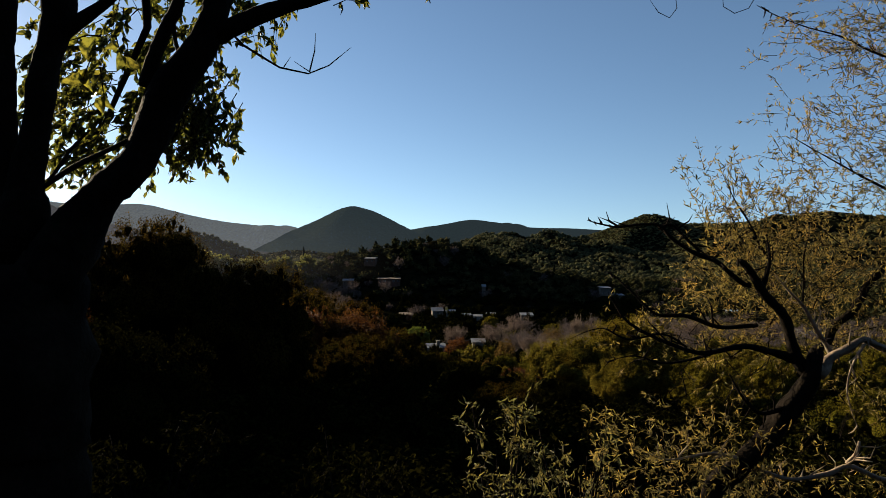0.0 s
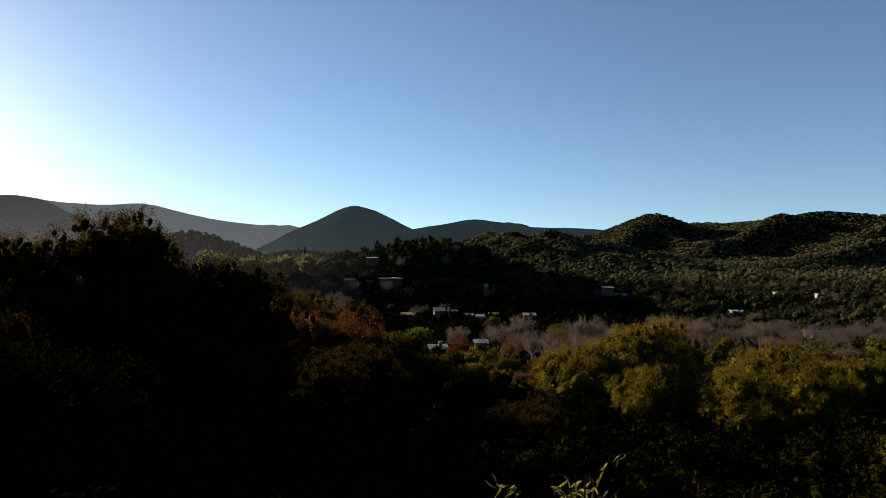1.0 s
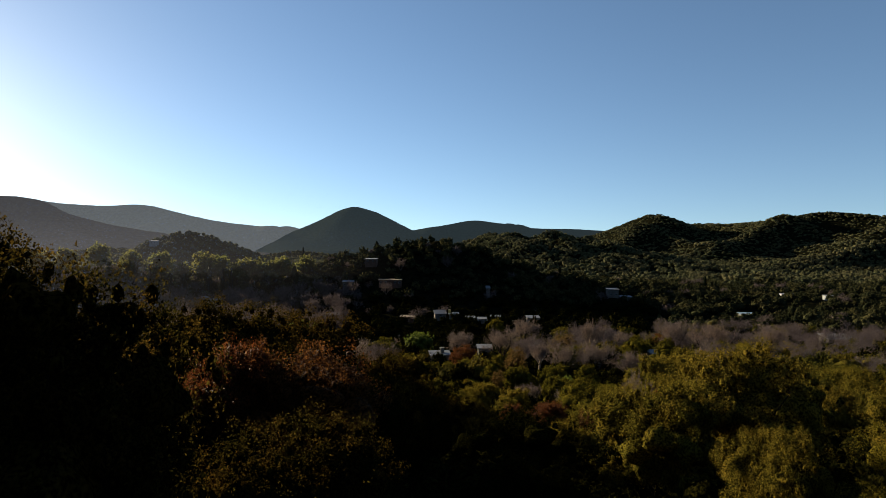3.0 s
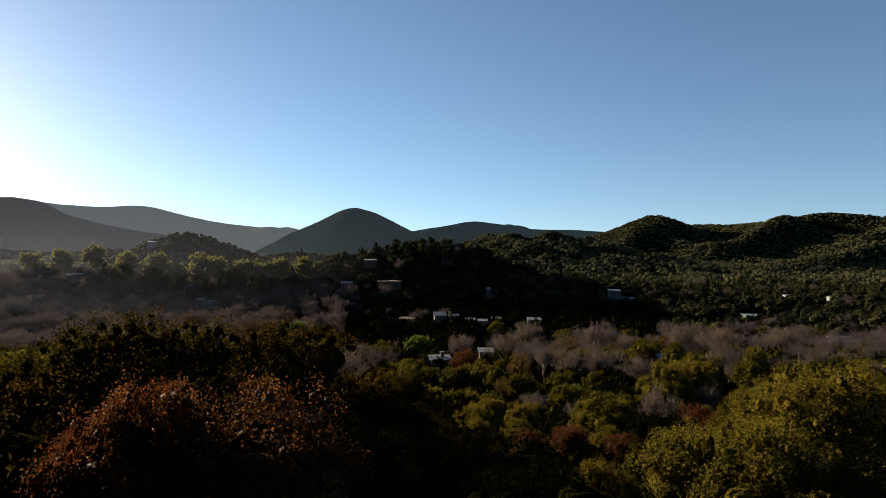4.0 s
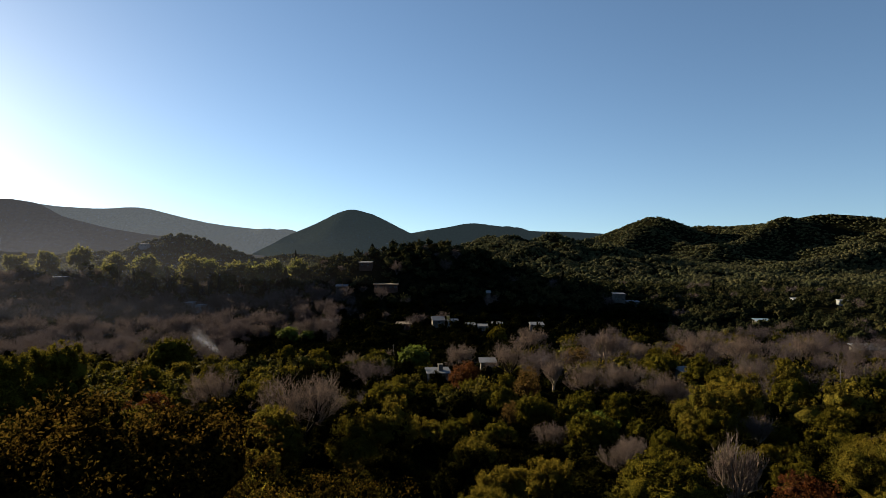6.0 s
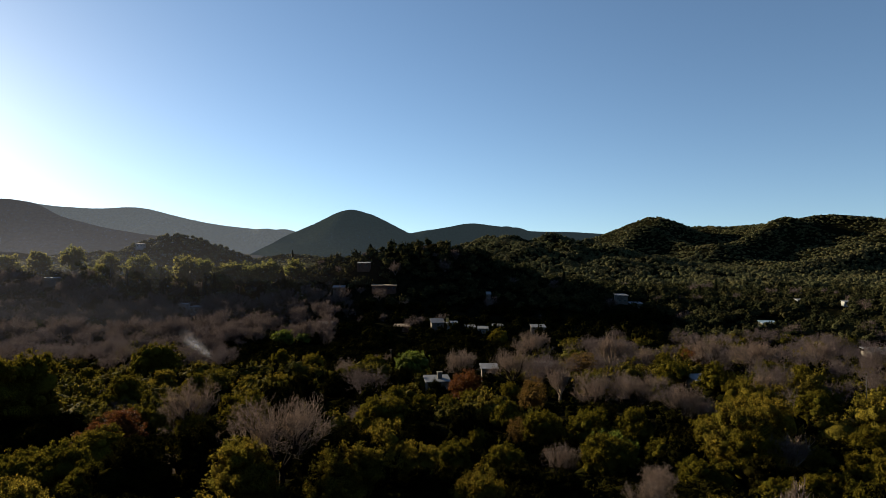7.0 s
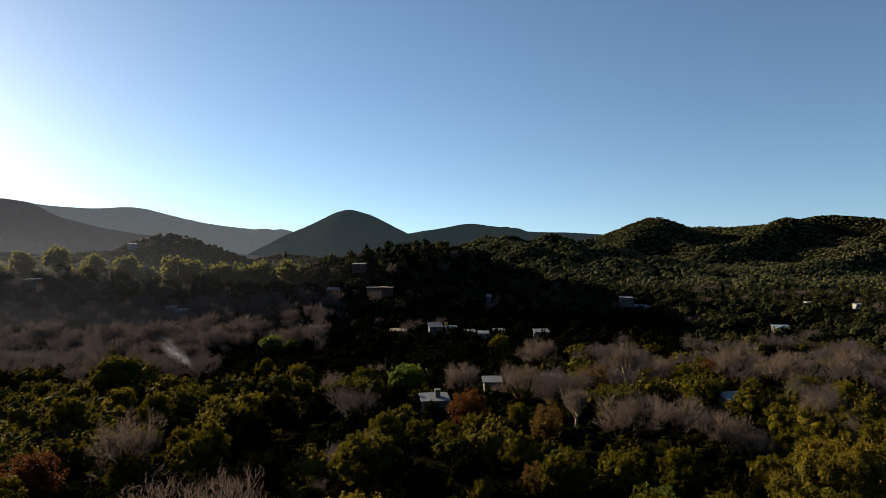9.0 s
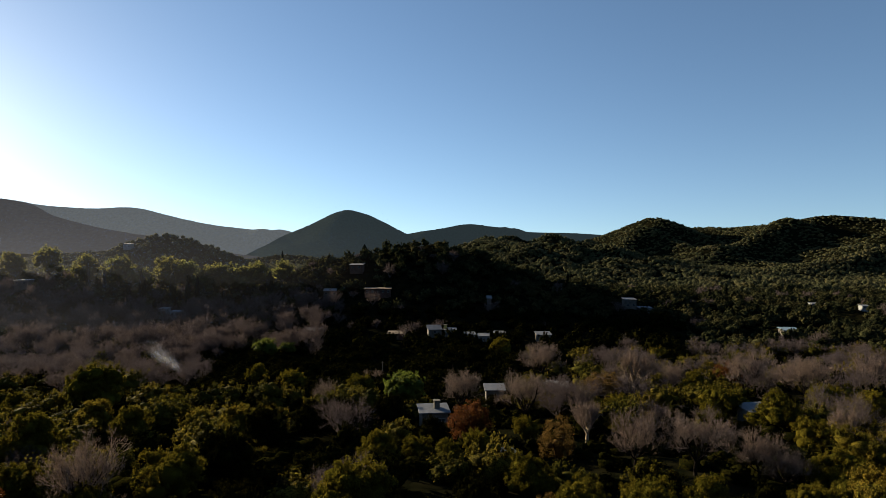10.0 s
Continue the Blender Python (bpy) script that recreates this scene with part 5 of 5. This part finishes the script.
        tw.tube(at(q, rng.uniform(0.1, 0.9)), [0.004, 0.003, 0.001], 4)
    # bare curls that hang into view from above
    tw.tube(at(((1150, 0), (1165, 22), (1185, 32), (1198, 15), (1195, -10), (1230, -60), (1400, -80)), 0.5), [0.001, 0.003, 0.003, 0.003, 0.003, 0.004, 0.006], 5)
    tw.tube(at(((1278, -20), (1280, 12), (1300, 24), (1325, 15), (1340, -10), (1420, -60)), 0.5), [0.002, 0.003, 0.003, 0.003, 0.004, 0.006], 5)
    part("twig", tw.mesh("twig", M_BARK, True), ob)
    part("crown", faces_mesh("crown", leaves, M_LANCE), ob)


def leafy_shrub(seed, label, x, y, wide, tall, n, per, length, leaf_wide, leaf, droop):
    rng = np.random.default_rng(seed)
    ob = tagged(new("shrub"), label, "shrub", "shrubs below the flight's start")
    ob.matrix_basis = pose(x, y, high(x, y) - 0.15)
    s, tw, leaves = Shape(), Shape(), []
    for i in range(9):
        w = rng.uniform(0, 6.28)
        r = wide * rng.uniform(0.15, 0.42)
        tip = (r * math.cos(w), r * math.sin(w), tall * rng.uniform(0.75, 1.0))
        s.tube([(0, 0, 0), (0.4 * tip[0], 0.4 * tip[1], 0.5 * tip[2]), tip], [0.03, 0.018, 0.006], 5)
        sprays(rng, tw, leaves, (tip[0], tip[1], tip[2] - 0.2), (wide * 0.16, wide * 0.16, tall * 0.12), n, 0.35, per, length, leaf_wide, (0.5 * tip[0], 0.5 * tip[1], 0.3 * tall), droop, 0.004)
    part("stem", s.mesh("stem", M_BARK, True), ob)
    tagged(part("twig", tw.mesh("twig", M_BARK, True), ob), kind="stuff")
    tagged(part("crown", faces_mesh("crown", leaves, leaf), ob), kind="stuff")


def dry_stalk(seed, x, y, tall, bend):
    rng = np.random.default_rng(seed)
    ob = tagged(new("dry_stalk"), "thin dry straw-coloured grass stalk arching over", "grass stalk", "dry stalks")
    ob.matrix_basis = pose(x, y, high(x, y) - 0.1)
    s = Shape()
    pts = [(bend * u * u, 0.05 * u, tall * (1.35 * u - 0.40 * u * u * u)) for u in np.linspace(0, 1, 8)]
    s.tube(pts, [0.008] * 5 + [0.006, 0.004, 0.002], 5)
    part("stem", s.mesh("stem", M_DRY, True), ob)


left_tree()
right_tree()
leafy_shrub(311, "shrub with long drooping yellow-green leaves catching the sun", 0.75, 7.6, 1.4, 3.5, 7, 9, 0.12, 0.026, M_PEACH, 0.35)
leafy_shrub(312, "shrub with long drooping yellow-green leaves catching the sun", 1.75, 7.9, 1.2, 3.2, 6, 9, 0.12, 0.026, M_PEACH, 0.35)
leafy_shrub(318, "shrub with long drooping yellow-green leaves catching the sun", 2.7, 7.4, 1.1, 2.5, 5, 8, 0.10, 0.02, M_PEACH, 0.3)
leafy_shrub(313, "shrub with narrow yellowing leaves", 2.7, 8.6, 1.8, 2.5, 6, 9, 0.075, 0.014, M_LANCE, 0.05)
leafy_shrub(314, "shrub with narrow yellowing leaves", 1.2, 6.6, 1.2, 2.3, 6, 9, 0.075, 0.014, M_LANCE, 0.05)
# the next two have their shade put into near-black leaves
leafy_shrub(315, "dark leafy shrub in the shade of the slope", -1.5, 9.0, 2.4, 2.6, 10, 10, 0.10, 0.04, M_DARK_SHADE, 0.2)
leafy_shrub(316, "dark leafy shrub in the shade of the slope", -4.2, 8.5, 2.6, 3.0, 10, 10, 0.10, 0.04, M_DARK_SHADE, 0.2)
leafy_shrub(317, "dark leafy shrub in the shade of the slope", 4.6, 9.6, 2.4, 3.0, 10, 10, 0.09, 0.024, M_LANCE, 0.1)
for k, (x, y, tall, bend) in enumerate(((0.35, 3.6, 2.1, -0.55), (0.30, 3.5, 1.7, 0.35), (-0.05, 5.2, 2.6, 0.12), (0.62, 3.3, 1.5, 0.4), (-1.95, 3.3, 1.5, 0.15))):
    dry_stalk(330 + k, x, y, tall, bend)



# ---- smoke from a garden fire, and added sheets of air haze ----
def smoke_material(name, thick, grain, low, high):
    """Thin smoke, and air haze added as sheets: mostly clear, bright where the sun shines through it, fading out to its
    edges.
    """
    m, t, p, out = shader(name)
    t.nodes.remove(p)
    d, e, b = t.nodes.new("ShaderNodeBsdfDiffuse"), t.nodes.new("ShaderNodeBsdfTranslucent"), t.nodes.new("ShaderNodeMixShader")
    for q in (d, e):
        q.inputs[0].default_value = (0.58, 0.64, 0.84, 1)
    b.inputs[0].default_value = 0.5
    t.links.new(d.outputs[0], b.inputs[1])
    t.links.new(e.outputs[0], b.inputs[2])
    c, g, k, n = t.nodes.new("ShaderNodeTexCoord"), t.nodes.new("ShaderNodeTexGradient"), t.nodes.new("ShaderNodeMath"), t.nodes.new("ShaderNodeMath")
    g.gradient_type, k.operation, n.operation = "SPHERICAL", "MULTIPLY", "MULTIPLY"
    t.links.new(c.outputs["Object"], g.inputs[0])
    t.links.new(stretch(t, g.outputs[1], 0.0, 1.0), k.inputs[0])
    t.links.new(stretch(t, noise_tex(t, grain, 5), low, high), k.inputs[1])
    t.links.new(k.outputs[0], n.inputs[0])
    n.inputs[1].default_value = thick
    clear, mx = t.nodes.new("ShaderNodeBsdfTransparent"), t.nodes.new("ShaderNodeMixShader")
    t.links.new(n.outputs[0], mx.inputs[0])
    t.links.new(clear.outputs[0], mx.inputs[1])
    t.links.new(b.outputs[0], mx.inputs[2])
    t.links.new(mx.outputs[0], out.inputs[0])
    return m


def veil(ob, m, i, place):
    """One gently folded sheet of smoke or haze."""
    x, z = np.meshgrid(np.linspace(-1, 1, 17), np.linspace(-1, 1, 11))
    y = 0.35 * np.sin(2.2 * x + 1.7 * i) + 0.2 * np.sin(3 * z + i)
    s = Shape()
    s.add(np.stack([x, 0.4 * y, z], -1).reshape(-1, 3), [(a * 17 + b, a * 17 + b + 1, a * 17 + b + 18, a * 17 + b + 17) for a in range(10) for b in range(16)])
    q = part("veil", s.mesh("veil", m, True), ob)
    q.matrix_basis = place
    q.visible_shadow = False


def smoke():
    ob = tagged(new("smoke"), "thin pale smoke drifting from a garden fire", "smoke")
    ob.matrix_basis = pose(-88, 264, high(-88, 264) + 4.5)
    m = smoke_material("thin_smoke", 0.10, 2.4, 0.30, 0.70)
    for i in range(5):
        veil(ob, m, i, pose(-2.2 * i, 0.8 * i, 1.3 * i - 1.5, 0, 28 + 5 * i, 10 * i) @ Matrix.Diagonal((3.4 + 0.9 * i, 2.0, 1.3 + 0.4 * i, 1)))
    # the left valley's air haze, put in as added pale sheets
    haze = tagged(new("smoke_haze"), "thin pale sheets added for the air haze over the left valley", "smoke")
    haze.matrix_basis = pose(-250, 330, 20)
    m = smoke_material("valley_haze", 0.029, 1.6, 0.0, 0.6)
    for i, (x, y, z, wide, tall) in enumerate(((-20, -70, -4, 190, 30), (-60, 20, 4, 260, 42), (-110, 110, 14, 330, 60), (-200, 330, 24, 460, 90))):
        veil(haze, m, i, pose(x, y, z, 0, 0, 0) @ Matrix.Diagonal((wide, 8.0, tall, 1)))


smoke()
